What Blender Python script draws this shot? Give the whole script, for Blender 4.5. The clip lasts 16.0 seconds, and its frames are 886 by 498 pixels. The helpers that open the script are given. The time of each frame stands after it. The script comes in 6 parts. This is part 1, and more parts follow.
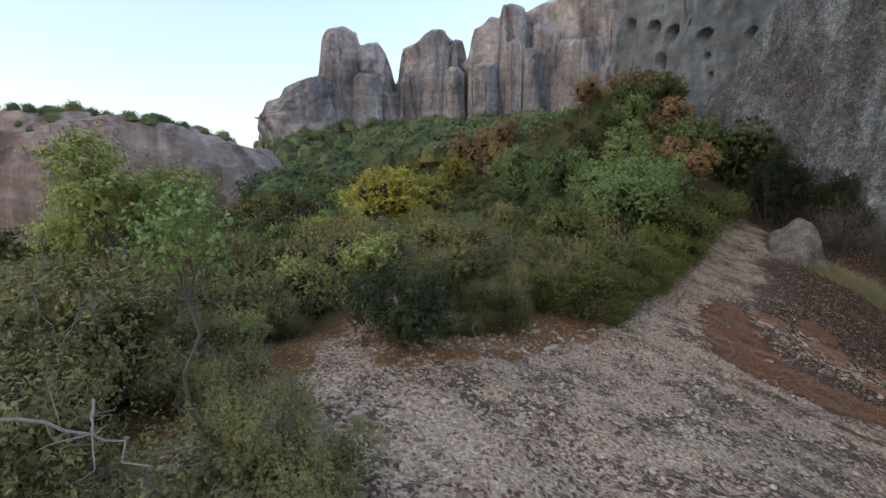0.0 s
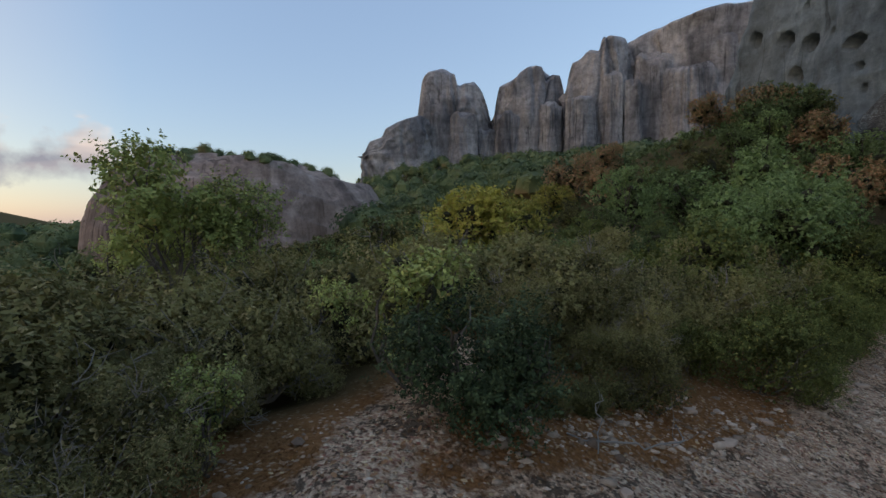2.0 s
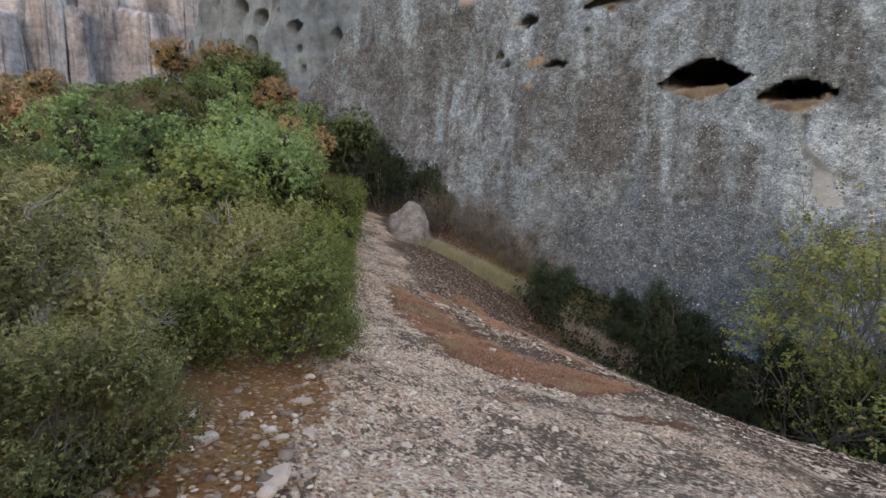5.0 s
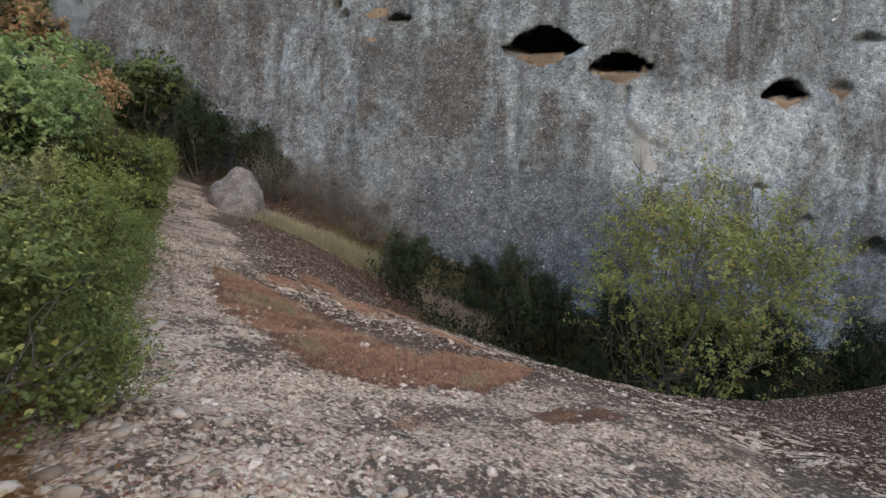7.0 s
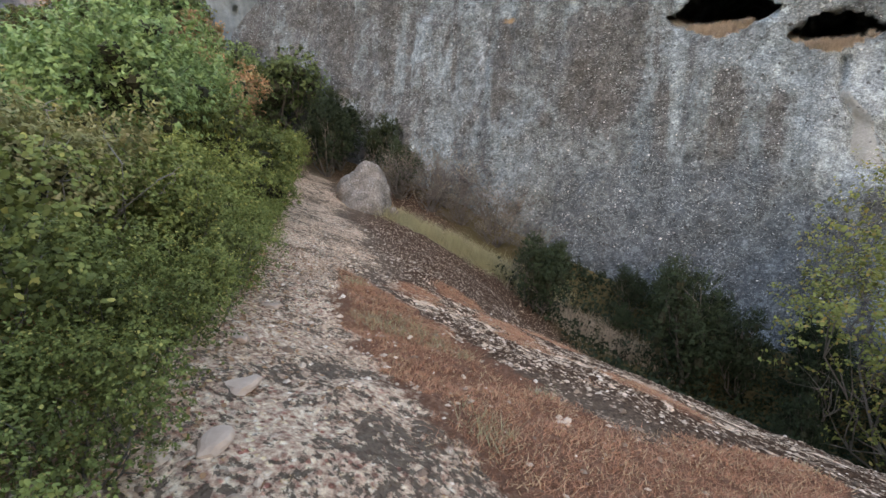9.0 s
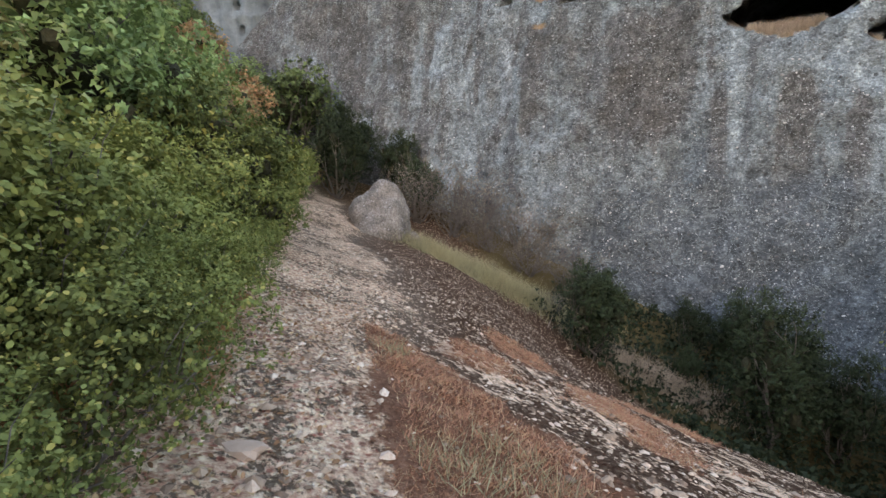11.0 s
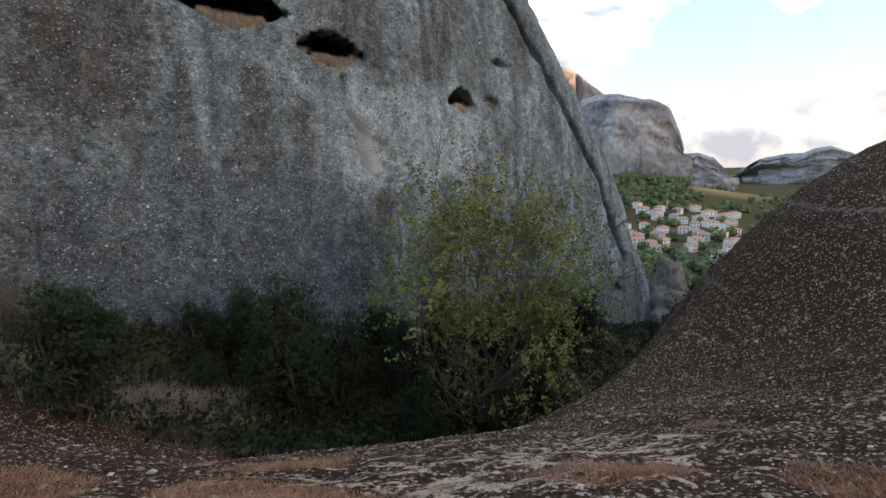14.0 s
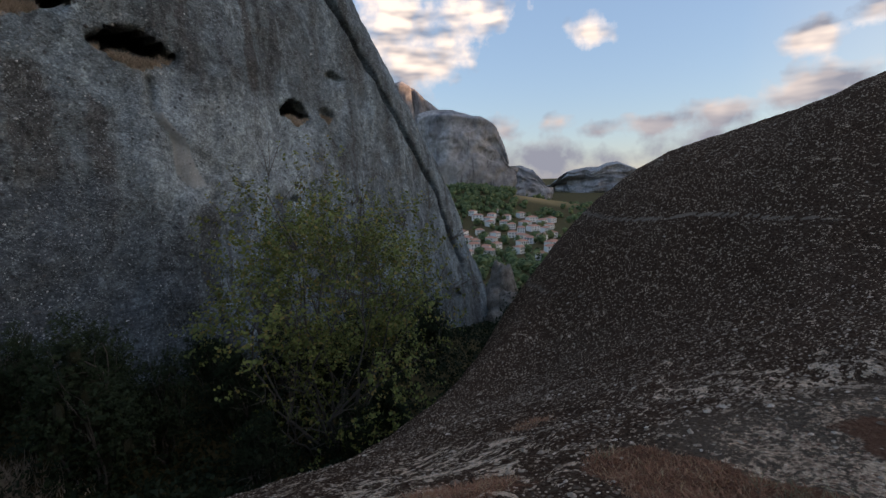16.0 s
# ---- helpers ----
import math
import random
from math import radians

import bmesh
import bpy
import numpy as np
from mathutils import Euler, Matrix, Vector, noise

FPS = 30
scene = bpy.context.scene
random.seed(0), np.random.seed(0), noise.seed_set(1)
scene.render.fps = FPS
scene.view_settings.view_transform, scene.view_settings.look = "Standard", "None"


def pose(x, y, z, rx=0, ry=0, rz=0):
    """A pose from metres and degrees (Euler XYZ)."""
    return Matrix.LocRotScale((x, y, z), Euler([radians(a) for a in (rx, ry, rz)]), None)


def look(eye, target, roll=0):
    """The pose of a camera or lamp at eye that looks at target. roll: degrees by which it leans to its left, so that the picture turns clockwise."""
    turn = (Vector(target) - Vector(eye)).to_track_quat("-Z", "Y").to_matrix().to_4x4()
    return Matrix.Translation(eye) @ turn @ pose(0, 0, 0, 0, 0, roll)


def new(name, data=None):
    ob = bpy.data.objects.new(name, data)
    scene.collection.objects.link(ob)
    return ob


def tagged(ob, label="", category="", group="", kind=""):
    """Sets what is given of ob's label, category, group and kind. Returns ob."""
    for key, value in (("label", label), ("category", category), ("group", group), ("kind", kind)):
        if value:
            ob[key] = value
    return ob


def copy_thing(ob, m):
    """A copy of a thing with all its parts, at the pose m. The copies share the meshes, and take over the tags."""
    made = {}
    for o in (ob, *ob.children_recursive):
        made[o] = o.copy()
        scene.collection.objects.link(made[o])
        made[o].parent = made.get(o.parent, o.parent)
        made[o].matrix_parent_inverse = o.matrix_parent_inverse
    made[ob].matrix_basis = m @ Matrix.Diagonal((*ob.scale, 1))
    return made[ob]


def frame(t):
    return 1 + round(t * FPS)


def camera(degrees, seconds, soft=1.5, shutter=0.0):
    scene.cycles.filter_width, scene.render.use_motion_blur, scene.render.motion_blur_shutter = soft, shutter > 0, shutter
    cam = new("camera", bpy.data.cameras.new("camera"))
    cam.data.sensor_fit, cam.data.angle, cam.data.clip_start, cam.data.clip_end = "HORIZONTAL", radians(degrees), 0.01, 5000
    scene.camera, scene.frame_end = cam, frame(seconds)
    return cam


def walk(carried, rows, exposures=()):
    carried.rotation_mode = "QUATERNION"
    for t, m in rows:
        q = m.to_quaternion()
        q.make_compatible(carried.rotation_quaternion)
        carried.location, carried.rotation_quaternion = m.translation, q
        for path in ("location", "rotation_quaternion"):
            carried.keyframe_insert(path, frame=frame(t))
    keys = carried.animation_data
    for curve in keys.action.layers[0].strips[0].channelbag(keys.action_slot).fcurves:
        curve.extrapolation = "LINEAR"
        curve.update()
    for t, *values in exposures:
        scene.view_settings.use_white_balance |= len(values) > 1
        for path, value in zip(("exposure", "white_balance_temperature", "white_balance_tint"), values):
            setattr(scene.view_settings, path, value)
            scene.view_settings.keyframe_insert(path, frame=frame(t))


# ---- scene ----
cam = camera(87.3, 16.0)
METRES, EYE, TILT, LEAN, TURN = 15.5, 1.6, -7.5, 0.7, 0.0
ROWS = [
    (0.0, 0.0, 0.0, 0.0, 0.0, 0.0, -0.0),
    (0.5, -0.0004, 0.0423, -0.0016, 2.52, 0.9, -0.62),
    (1.0, 0.0005, 0.0806, -0.0051, 5.75, 2.16, -0.89),
    (1.5, -0.0019, 0.119, -0.0063, 8.88, 3.46, -1.42),
    (2.0, -0.0055, 0.1563, -0.0074, 11.33, 4.19, -1.72),
    (2.5, -0.0075, 0.1907, -0.0088, 10.11, 4.95, -1.64),
    (3.0, -0.0069, 0.2212, -0.0104, 3.65, 5.66, -0.93),
    (3.5, -0.0015, 0.2497, -0.0109, -10.91, 5.34, 0.81),
    (4.0, 0.0099, 0.2728, -0.0122, -28.62, 2.62, 2.98),
    (4.5, 0.0209, 0.296, -0.0148, -44.37, -0.92, 4.6),
    (5.0, 0.0382, 0.325, -0.018, -47.1, -2.05, 4.82),
    (7.5, 0.1597, 0.4511, -0.0359, -68.61, -7.62, 6.02),
    (8.0, 0.1875, 0.4849, -0.039, -61.8, -6.89, 5.54),
    (8.5, 0.213, 0.5215, -0.0403, -56.48, -6.77, 5.05),
    (9.0, 0.2404, 0.5547, -0.039, -52.69, -5.5, 5.0),
    (11.5, 0.3676, 0.7298, -0.0369, -52.68, -1.57, 5.37),
    (12.0, 0.3925, 0.7566, -0.0372, -62.43, -2.71, 6.22),
    (12.5, 0.4159, 0.7762, -0.0369, -74.87, -4.62, 7.11),
    (13.0, 0.4388, 0.7855, -0.0391, -90.09, -7.44, 7.54),
    (13.5, 0.4531, 0.7917, -0.0393, -106.79, -10.32, 7.75),
    (14.0, 0.4562, 0.7989, -0.0384, -114.54, -10.67, 7.88),
    (14.5, 0.4539, 0.7989, -0.0371, -121.64, -10.6, 7.88),
    (15.0, 0.4527, 0.796, -0.0358, -127.31, -11.12, 7.68),
    (15.5, 0.4547, 0.7868, -0.0305, -131.12, -11.62, 7.33),
    (16.0, 0.4545, 0.7835, -0.0272, -133.67, -11.92, 7.05),
]
EXPOSURE = [(0.0, 2.95, 7500, 20), (1.0, 2.42, 7250, 18), (2.0, 2.05, 7050, 17), (3.3, 1.62, 7000, 17), (4.0, 1.98, 7200, 18), (4.5, 2.75, 7500, 19), (4.9, 3.65, 7600, 20), (7.4, 3.68, 7600, 19), (8.2, 3.85, 7500, 19), (9.0, 4.0, 7600, 19), (12.0, 4.05, 7500, 19), (12.8, 4.25, 7500, 19), (13.5, 3.72, 7550, 18), (14.0, 3.05, 7400, 18), (14.5, 2.5, 7100, 17), (16.0, 2.0, 6800, 17)]
walk(cam, [(t, pose(0, 0, EYE, TILT, LEAN, TURN) @ pose(METRES * x, METRES * y, METRES * z, 90 + pitch, roll, yaw)) for t, x, y, z, yaw, pitch, roll in ROWS], EXPOSURE)

# ---- world and light ----
SUN_AZ, SUN_EL = radians(240), radians(4.0)
world = bpy.data.worlds.new("world")
scene.world = world
world.use_nodes = True
wn, wl = world.node_tree.nodes, world.node_tree.links
wn.clear()
w_out = wn.new("ShaderNodeOutputWorld")
w_bg = wn.new("ShaderNodeBackground")
w_sky = wn.new("ShaderNodeTexSky")
w_sky.sky_type = "NISHITA"
w_sky.sun_disc = False
w_sky.sun_elevation, w_sky.sun_rotation = SUN_EL, SUN_AZ
w_sky.air_density, w_sky.dust_density, w_sky.ozone_density = 1.0, 0.8, 1.6
w_co = wn.new("ShaderNodeTexCoord")
w_map = wn.new("ShaderNodeMapping")
w_map.inputs["Scale"].default_value = (1.0, 1.0, 3.2)
w_no = wn.new("ShaderNodeTexNoise")
w_no.inputs["Scale"].default_value = 4.4
w_no.inputs["Detail"].default_value = 7.0
w_no.inputs["Roughness"].default_value = 0.55
w_ramp = wn.new("ShaderNodeValToRGB")
w_ramp.color_ramp.elements[0].position, w_ramp.color_ramp.elements[1].position = 0.50, 0.64
w_cl = wn.new("ShaderNodeMixRGB")
w_cl.inputs["Color1"].default_value = (0.64, 0.70, 0.84, 1)
w_cl.inputs["Color2"].default_value = (2.7, 2.35, 2.0, 1)
w_no2 = wn.new("ShaderNodeTexNoise")
w_no2.inputs["Scale"].default_value = 11.0
w_mix = wn.new("ShaderNodeMixRGB")
w_bg.inputs["Strength"].default_value = 0.12
wl.new(w_co.outputs["Generated"], w_map.inputs["Vector"])
wl.new(w_map.outputs["Vector"], w_no.inputs["Vector"])
wl.new(w_map.outputs["Vector"], w_no2.inputs["Vector"])
w_sep = wn.new("ShaderNodeSeparateXYZ")
wl.new(w_co.outputs["Generated"], w_sep.inputs["Vector"])
# fewer clouds overhead and to the north-west, where the sky has cleared
w_clear = wn.new("ShaderNodeMath")
w_clear.operation = "MULTIPLY_ADD"
w_clear.inputs[1].default_value, w_clear.inputs[2].default_value = -0.40, 0.0
wl.new(w_sep.outputs["Z"], w_clear.inputs[0])
w_north = wn.new("ShaderNodeMath")
w_north.operation = "MULTIPLY_ADD"
w_north.inputs[1].default_value = -0.14
wl.new(w_sep.outputs["Y"], w_north.inputs[0])
wl.new(w_clear.outputs[0], w_north.inputs[2])
w_sum = wn.new("ShaderNodeMath")
wl.new(w_no.outputs["Fac"], w_sum.inputs[0])
wl.new(w_north.outputs[0], w_sum.inputs[1])
wl.new(w_sum.outputs[0], w_ramp.inputs["Fac"])
# single clouds over the valley and one behind the hump: azimuth, elevation, half width and half height in degrees
CLOUDS = [(135.5, 19.5, 7.0, 4.5), (130.5, 14.0, 5.5, 3.0), (127.0, 21.0, 6.0, 5.0), (141.3, 7.0, 2.6, 1.6), (147.2, 7.6, 2.4, 1.3), (151.5, 6.2, 3.2, 1.2), (156.9, 6.6, 2.8, 1.4), (163.6, 7.2, 4.0, 1.9), (171.0, 13.2, 3.0, 1.6),
          (172.0, 9.0, 5.5, 2.2), (176.0, 14.5, 3.5, 2.0), (150.2, 16.8, 2.6, 1.5), (148.0, 3.4, 17.0, 2.6), (168.0, 4.0, 14.0, 2.6), (-47.5, 6.6, 8.5, 2.6), (-60.0, 7.5, 8.0, 3.5)]
w_az = wn.new("ShaderNodeMath")
w_az.operation = "ARCTAN2"
wl.new(w_sep.outputs["X"], w_az.inputs[0])
wl.new(w_sep.outputs["Y"], w_az.inputs[1])
w_el = wn.new("ShaderNodeMath")
w_el.operation = "ARCSINE"
wl.new(w_sep.outputs["Z"], w_el.inputs[0])
w_dir = wn.new("ShaderNodeCombineXYZ")
wl.new(w_az.outputs[0], w_dir.inputs["X"])
wl.new(w_el.outputs[0], w_dir.inputs["Y"])
w_near = None
for c_az, c_el, c_w, c_h in CLOUDS:
    w_one = wn.new("ShaderNodeMapping")
    w_one.vector_type = "TEXTURE"
    w_one.inputs["Location"].default_value = (radians(c_az), radians(c_el), 0)
    w_one.inputs["Scale"].default_value = (radians(c_w), radians(c_h), 1)
    wl.new(w_dir.outputs[0], w_one.inputs["Vector"])
    w_len = wn.new("ShaderNodeVectorMath")
    w_len.operation = "LENGTH"
    wl.new(w_one.outputs[0], w_len.inputs[0])
    if w_near is None:
        w_near = w_len.outputs["Value"]
    else:
        w_least = wn.new("ShaderNodeMath")
        w_least.operation = "MINIMUM"
        wl.new(w_near, w_least.inputs[0])
        wl.new(w_len.outputs["Value"], w_least.inputs[1])
        w_near = w_least.outputs[0]
w_puff = wn.new("ShaderNodeTexNoise")
w_puff.inputs["Scale"].default_value, w_puff.inputs["Detail"].default_value, w_puff.inputs["Roughness"].default_value = 13.0, 8.0, 0.55
wl.new(w_co.outputs["Generated"], w_puff.inputs["Vector"])
w_rag = wn.new("ShaderNodeMath")
w_rag.operation = "MULTIPLY_ADD"
w_rag.inputs[1].default_value = -3.4
wl.new(w_puff.outputs["Fac"], w_rag.inputs[0])
wl.new(w_near, w_rag.inputs[2])
w_body = wn.new("ShaderNodeMapRange")
w_body.inputs["From Min"].default_value, w_body.inputs["From Max"].default_value = -0.65, -1.5
wl.new(w_rag.outputs[0], w_body.inputs["Value"])
# the open sky over the valley keeps only those
w_vale = wn.new("ShaderNodeVectorMath")
w_vale.operation = "DOT_PRODUCT"
w_vale.inputs[1].default_value = (0.5, -0.86, 0.1)
wl.new(w_co.outputs["Generated"], w_vale.inputs[0])
w_else = wn.new("ShaderNodeMapRange")
w_else.inputs["From Min"].default_value, w_else.inputs["From Max"].default_value = 0.86, 0.70
wl.new(w_vale.outputs["Value"], w_else.inputs["Value"])
w_rest = wn.new("ShaderNodeMath")
w_rest.operation = "MULTIPLY"
wl.new(w_ramp.outputs["Color"], w_rest.inputs[0])
wl.new(w_else.outputs["Result"], w_rest.inputs[1])
w_all = wn.new("ShaderNodeMath")
w_all.operation = "MAXIMUM"
wl.new(w_rest.outputs[0], w_all.inputs[0])
wl.new(w_body.outputs["Result"], w_all.inputs[1])
# low banks are grey, higher clouds cream
w_high = wn.new("ShaderNodeMapRange")
w_high.inputs["From Min"].default_value, w_high.inputs["From Max"].default_value = 0.075, 0.34
wl.new(w_sep.outputs["Z"], w_high.inputs["Value"])
w_tone = wn.new("ShaderNodeMath")
w_tone.operation = "MULTIPLY"
w_lit = wn.new("ShaderNodeMath")
w_lit.operation = "MULTIPLY_ADD"
w_lit.inputs[1].default_value, w_lit.inputs[2].default_value = 5.0, -1.7
wl.new(w_no2.outputs["Fac"], w_lit.inputs[0])
wl.new(w_lit.outputs[0], w_tone.inputs[0])
wl.new(w_high.outputs["Result"], w_tone.inputs[1])
wl.new(w_tone.outputs[0], w_cl.inputs["Fac"])
wl.new(w_all.outputs[0], w_mix.inputs["Fac"])
# thin high haze that evens out the dusk sky
w_veil = wn.new("ShaderNodeMixRGB")
w_veil.inputs["Fac"].default_value = 0.5
w_west = wn.new("ShaderNodeVectorMath")
w_west.operation = "DOT_PRODUCT"
w_west.inputs[1].default_value = (math.sin(SUN_AZ), math.cos(SUN_AZ), 0.0)
wl.new(w_co.outputs["Generated"], w_west.inputs[0])
w_glow = wn.new("ShaderNodeMapRange")
w_glow.inputs["From Min"].default_value, w_glow.inputs["From Max"].default_value = 0.25, 1.0
wl.new(w_west.outputs["Value"], w_glow.inputs["Value"])
# blue dusk in the east, the afterglow in the west
w_dusk = wn.new("ShaderNodeMixRGB")
w_dusk.inputs["Color1"].default_value = (0.62, 1.0, 1.72, 1)
w_dusk.inputs["Color2"].default_value = (2.1, 1.65, 1.3, 1)
wl.new(w_glow.outputs["Result"], w_dusk.inputs["Fac"])
wl.new(w_dusk.outputs["Color"], w_veil.inputs["Color2"])
wl.new(w_sky.outputs["Color"], w_veil.inputs["Color1"])
wl.new(w_veil.outputs["Color"], w_mix.inputs["Color1"])
wl.new(w_cl.outputs["Color"], w_mix.inputs["Color2"])
wl.new(w_mix.outputs["Color"], w_bg.inputs["Color"])
wl.new(w_bg.outputs["Background"], w_out.inputs["Surface"])

sun_data = bpy.data.lights.new("sun", "SUN")
sun_data.energy, sun_data.angle, sun_data.color = 2.0, radians(0.6), (1.0, 0.62, 0.38)
sun = new("sun", sun_data)
sun.matrix_world = look((0, 0, 200), (-200 * math.sin(SUN_AZ), -200 * math.cos(SUN_AZ), 200 - 200 * math.tan(SUN_EL)))


# ---- helpers of this place ----
def hash3(i, j, k, seed):
    h = (i * 374761393 + j * 668265263 + k * 2147483647 + seed * 974711) & 0xFFFFFFFF
    h = ((h ^ (h >> 13)) * 1274126177) & 0xFFFFFFFF
    h = ((h ^ (h >> 15)) * 2246822519) & 0xFFFFFFFF
    return ((h ^ (h >> 16)) & 0xFFFF) / 65535.0


def vnoise(x, y, z=0.0, seed=0):
    """Value noise from -1 to 1 on arrays."""
    x, y, z = np.broadcast_arrays(np.asarray(x, float), np.asarray(y, float), np.asarray(z, float))
    i, j, k = (np.floor(a).astype(np.int64) for a in (x, y, z))
    u, v, w = x - i, y - j, z - k
    u, v, w = (a * a * (3 - 2 * a) for a in (u, v, w))
    total = 0
    for a in (0, 1):
        for b in (0, 1):
            for c in (0, 1):
                total = total + hash3(i + a, j + b, k + c, seed) * (u if a else 1 - u) * (v if b else 1 - v) * (w if c else 1 - w)
    return total * 2 - 1


def fbm(x, y, z=0.0, octaves=4, seed=0, rough=0.5):
    total, amp = 0, 1.0
    for o in range(octaves):
        f = 2.0 ** o
        total = total + amp * vnoise(np.asarray(x) * f, np.asarray(y) * f, np.asarray(z) * f, seed + o)
        amp *= rough
    return total


def smooth(a, b, v):
    t = np.clip((np.asarray(v, float) - a) / (b - a), 0, 1)
    return t * t * (3 - 2 * t)


def soft_interp(v, xs, ys, width):
    return sum(np.interp(np.asarray(v) + d * width, xs, ys) for d in (-1, -0.5, 0, 0.5, 1)) / 5


def mesh_of(name, verts, faces, material, shade=True):
    me = bpy.data.meshes.new(name)
    verts = np.asarray(verts, dtype=np.float32)
    faces = np.asarray(faces, dtype=np.int32)
    n, k = faces.shape
    me.vertices.add(len(verts))
    me.vertices.foreach_set("co", verts.ravel())
    me.loops.add(n * k)
    me.loops.foreach_set("vertex_index", faces.ravel())
    me.polygons.add(n)
    me.polygons.foreach_set("loop_start", np.arange(0, n * k, k, dtype=np.int32))
    me.polygons.foreach_set("use_smooth", np.full(n, shade))
    me.materials.append(material)
    me.update(calc_edges=True)
    return me


def grid_faces(n, m, wrap=False):
    a = np.arange(n * m).reshape(n, m)
    if wrap:
        a = np.concatenate([a, a[:, :1]], 1)
    return np.stack([a[:-1, :-1], a[1:, :-1], a[1:, 1:], a[:-1, 1:]], -1).reshape(-1, 4)


def attribute(me, name, values):
    at = me.attributes.new(name, "FLOAT", "POINT")
    at.data.foreach_set("value", np.asarray(values, dtype=np.float32).ravel())


def part(name, data, parent, label="", material=None):
    """Links a mesh, or a bmesh with a material, as one object under a thing or part."""
    if isinstance(data, bmesh.types.BMesh):
        me = bpy.data.meshes.new(name)
        data.to_mesh(me)
        data.free()
        me.materials.append(material)
        data = me
    ob = new(name, data)
    ob.parent = parent
    return tagged(ob, label)


def thing(name, m, label, category, group="", kind=""):
    ob = new(name)
    ob.empty_display_size = 0.2
    ob.matrix_world = m
    return tagged(ob, label, category, group, kind)


# ---- materials ----
class Nodes:
    """A node material with short calls."""

    def __init__(self, name):
        self.mat = bpy.data.materials.new(name)
        self.mat.use_nodes = True
        self.tree = self.mat.node_tree
        self.tree.nodes.clear()
        self.out = self.add("OutputMaterial")
        self.co = self.add("TexCoord").outputs["Object"]

    def add(self, kind, **values):
        node = self.tree.nodes.new("ShaderNode" + kind)
        for key, value in values.items():
            node.inputs[key.replace("_", " ")].default_value = value
        return node

    def link(self, a, b):
        self.tree.links.new(a, b)

    def mapped(self, scale, turn=(0, 0, 0)):
        node = self.add("Mapping", Scale=scale, Rotation=turn)
        self.link(self.co, node.inputs["Vector"])
        return node.outputs["Vector"]

    def noise(self, scale, detail=5.0, rough=0.55, vector=None, distortion=0.0):
        node = self.add("TexNoise", Scale=scale, Detail=detail, Roughness=rough, Distortion=distortion)
        self.link(vector or self.co, node.inputs["Vector"])
        return node.outputs["Fac"]

    def voronoi(self, scale, vector=None, feature="F1"):
        node = self.add("TexVoronoi", Scale=scale)
        node.feature = feature
        self.link(vector or self.co, node.inputs["Vector"])
        return node

    def ramp(self, fac, stops):
        node = self.add("ValToRGB")
        els = node.color_ramp.elements
        while len(els) < len(stops):
            els.new(0.5)
        for el, (p, c) in zip(els, stops):
            el.position = p
            el.color = (*c, 1) if isinstance(c, tuple) else (c, c, c, 1)
        self.link(fac, node.inputs["Fac"])
        return node.outputs["Color"]

    def mix(self, fac, a, b, mode="MIX"):
        node = self.add("MixRGB")
        node.blend_type = mode
        for value, key in ((fac, "Fac"), (a, "Color1"), (b, "Color2")):
            if isinstance(value, tuple):
                node.inputs[key].default_value = (*value, 1)
            elif isinstance(value, (int, float)):
                node.inputs[key].default_value = value if key == "Fac" else (value, value, value, 1)
            else:
                self.link(value, node.inputs[key])
        return node.outputs["Color"]

    def math(self, op, a, b=0.0):
        node = self.add("Math")
        node.operation = op
        for k, value in enumerate((a, b)):
            if isinstance(value, (int, float)):
                node.inputs[k].default_value = value
            else:
                self.link(value, node.inputs[k])
        return node.outputs[0]

    def attr(self, name):
        node = self.add("Attribute")
        node.attribute_name = name
        return node.outputs["Fac"]

    def add_red(self, color):
        node = self.add("SeparateColor")
        self.link(color, node.inputs[0])
        return node.outputs[0]

    def bump(self, height, strength, distance, normal=None):
        node = self.add("Bump", Strength=strength, Distance=distance)
        self.link(height, node.inputs["Height"])
        if normal:
            self.link(normal, node.inputs["Normal"])
        return node.outputs["Normal"]

    def finish(self, color, rough=0.9, normal=None, specular=0.3, translucent=0.0):
        p = self.add("BsdfPrincipled")
        p.inputs["Specular IOR Level"].default_value = specular
        for value, key in ((color, "Base Color"), (rough, "Roughness")):
            if isinstance(value, tuple):
                p.inputs[key].default_value = (*value, 1)
            elif isinstance(value, (int, float)):
                p.inputs[key].default_value = value
            else:
                self.link(value, p.inputs[key])
        if normal:
            self.link(normal, p.inputs["Normal"])
        shader = p.outputs[0]
        if translucent:
            tr = self.add("BsdfTranslucent")
            if isinstance(color, tuple):
                tr.inputs["Color"].default_value = (*color, 1)
            else:
                self.link(color, tr.inputs["Color"])
            mx = self.add("MixShader", Fac=translucent)
            self.link(shader, mx.inputs[1])
            self.link(tr.outputs[0], mx.inputs[2])
            shader = mx.outputs[0]
        self.link(shader, self.out.inputs["Surface"])
        return self.mat


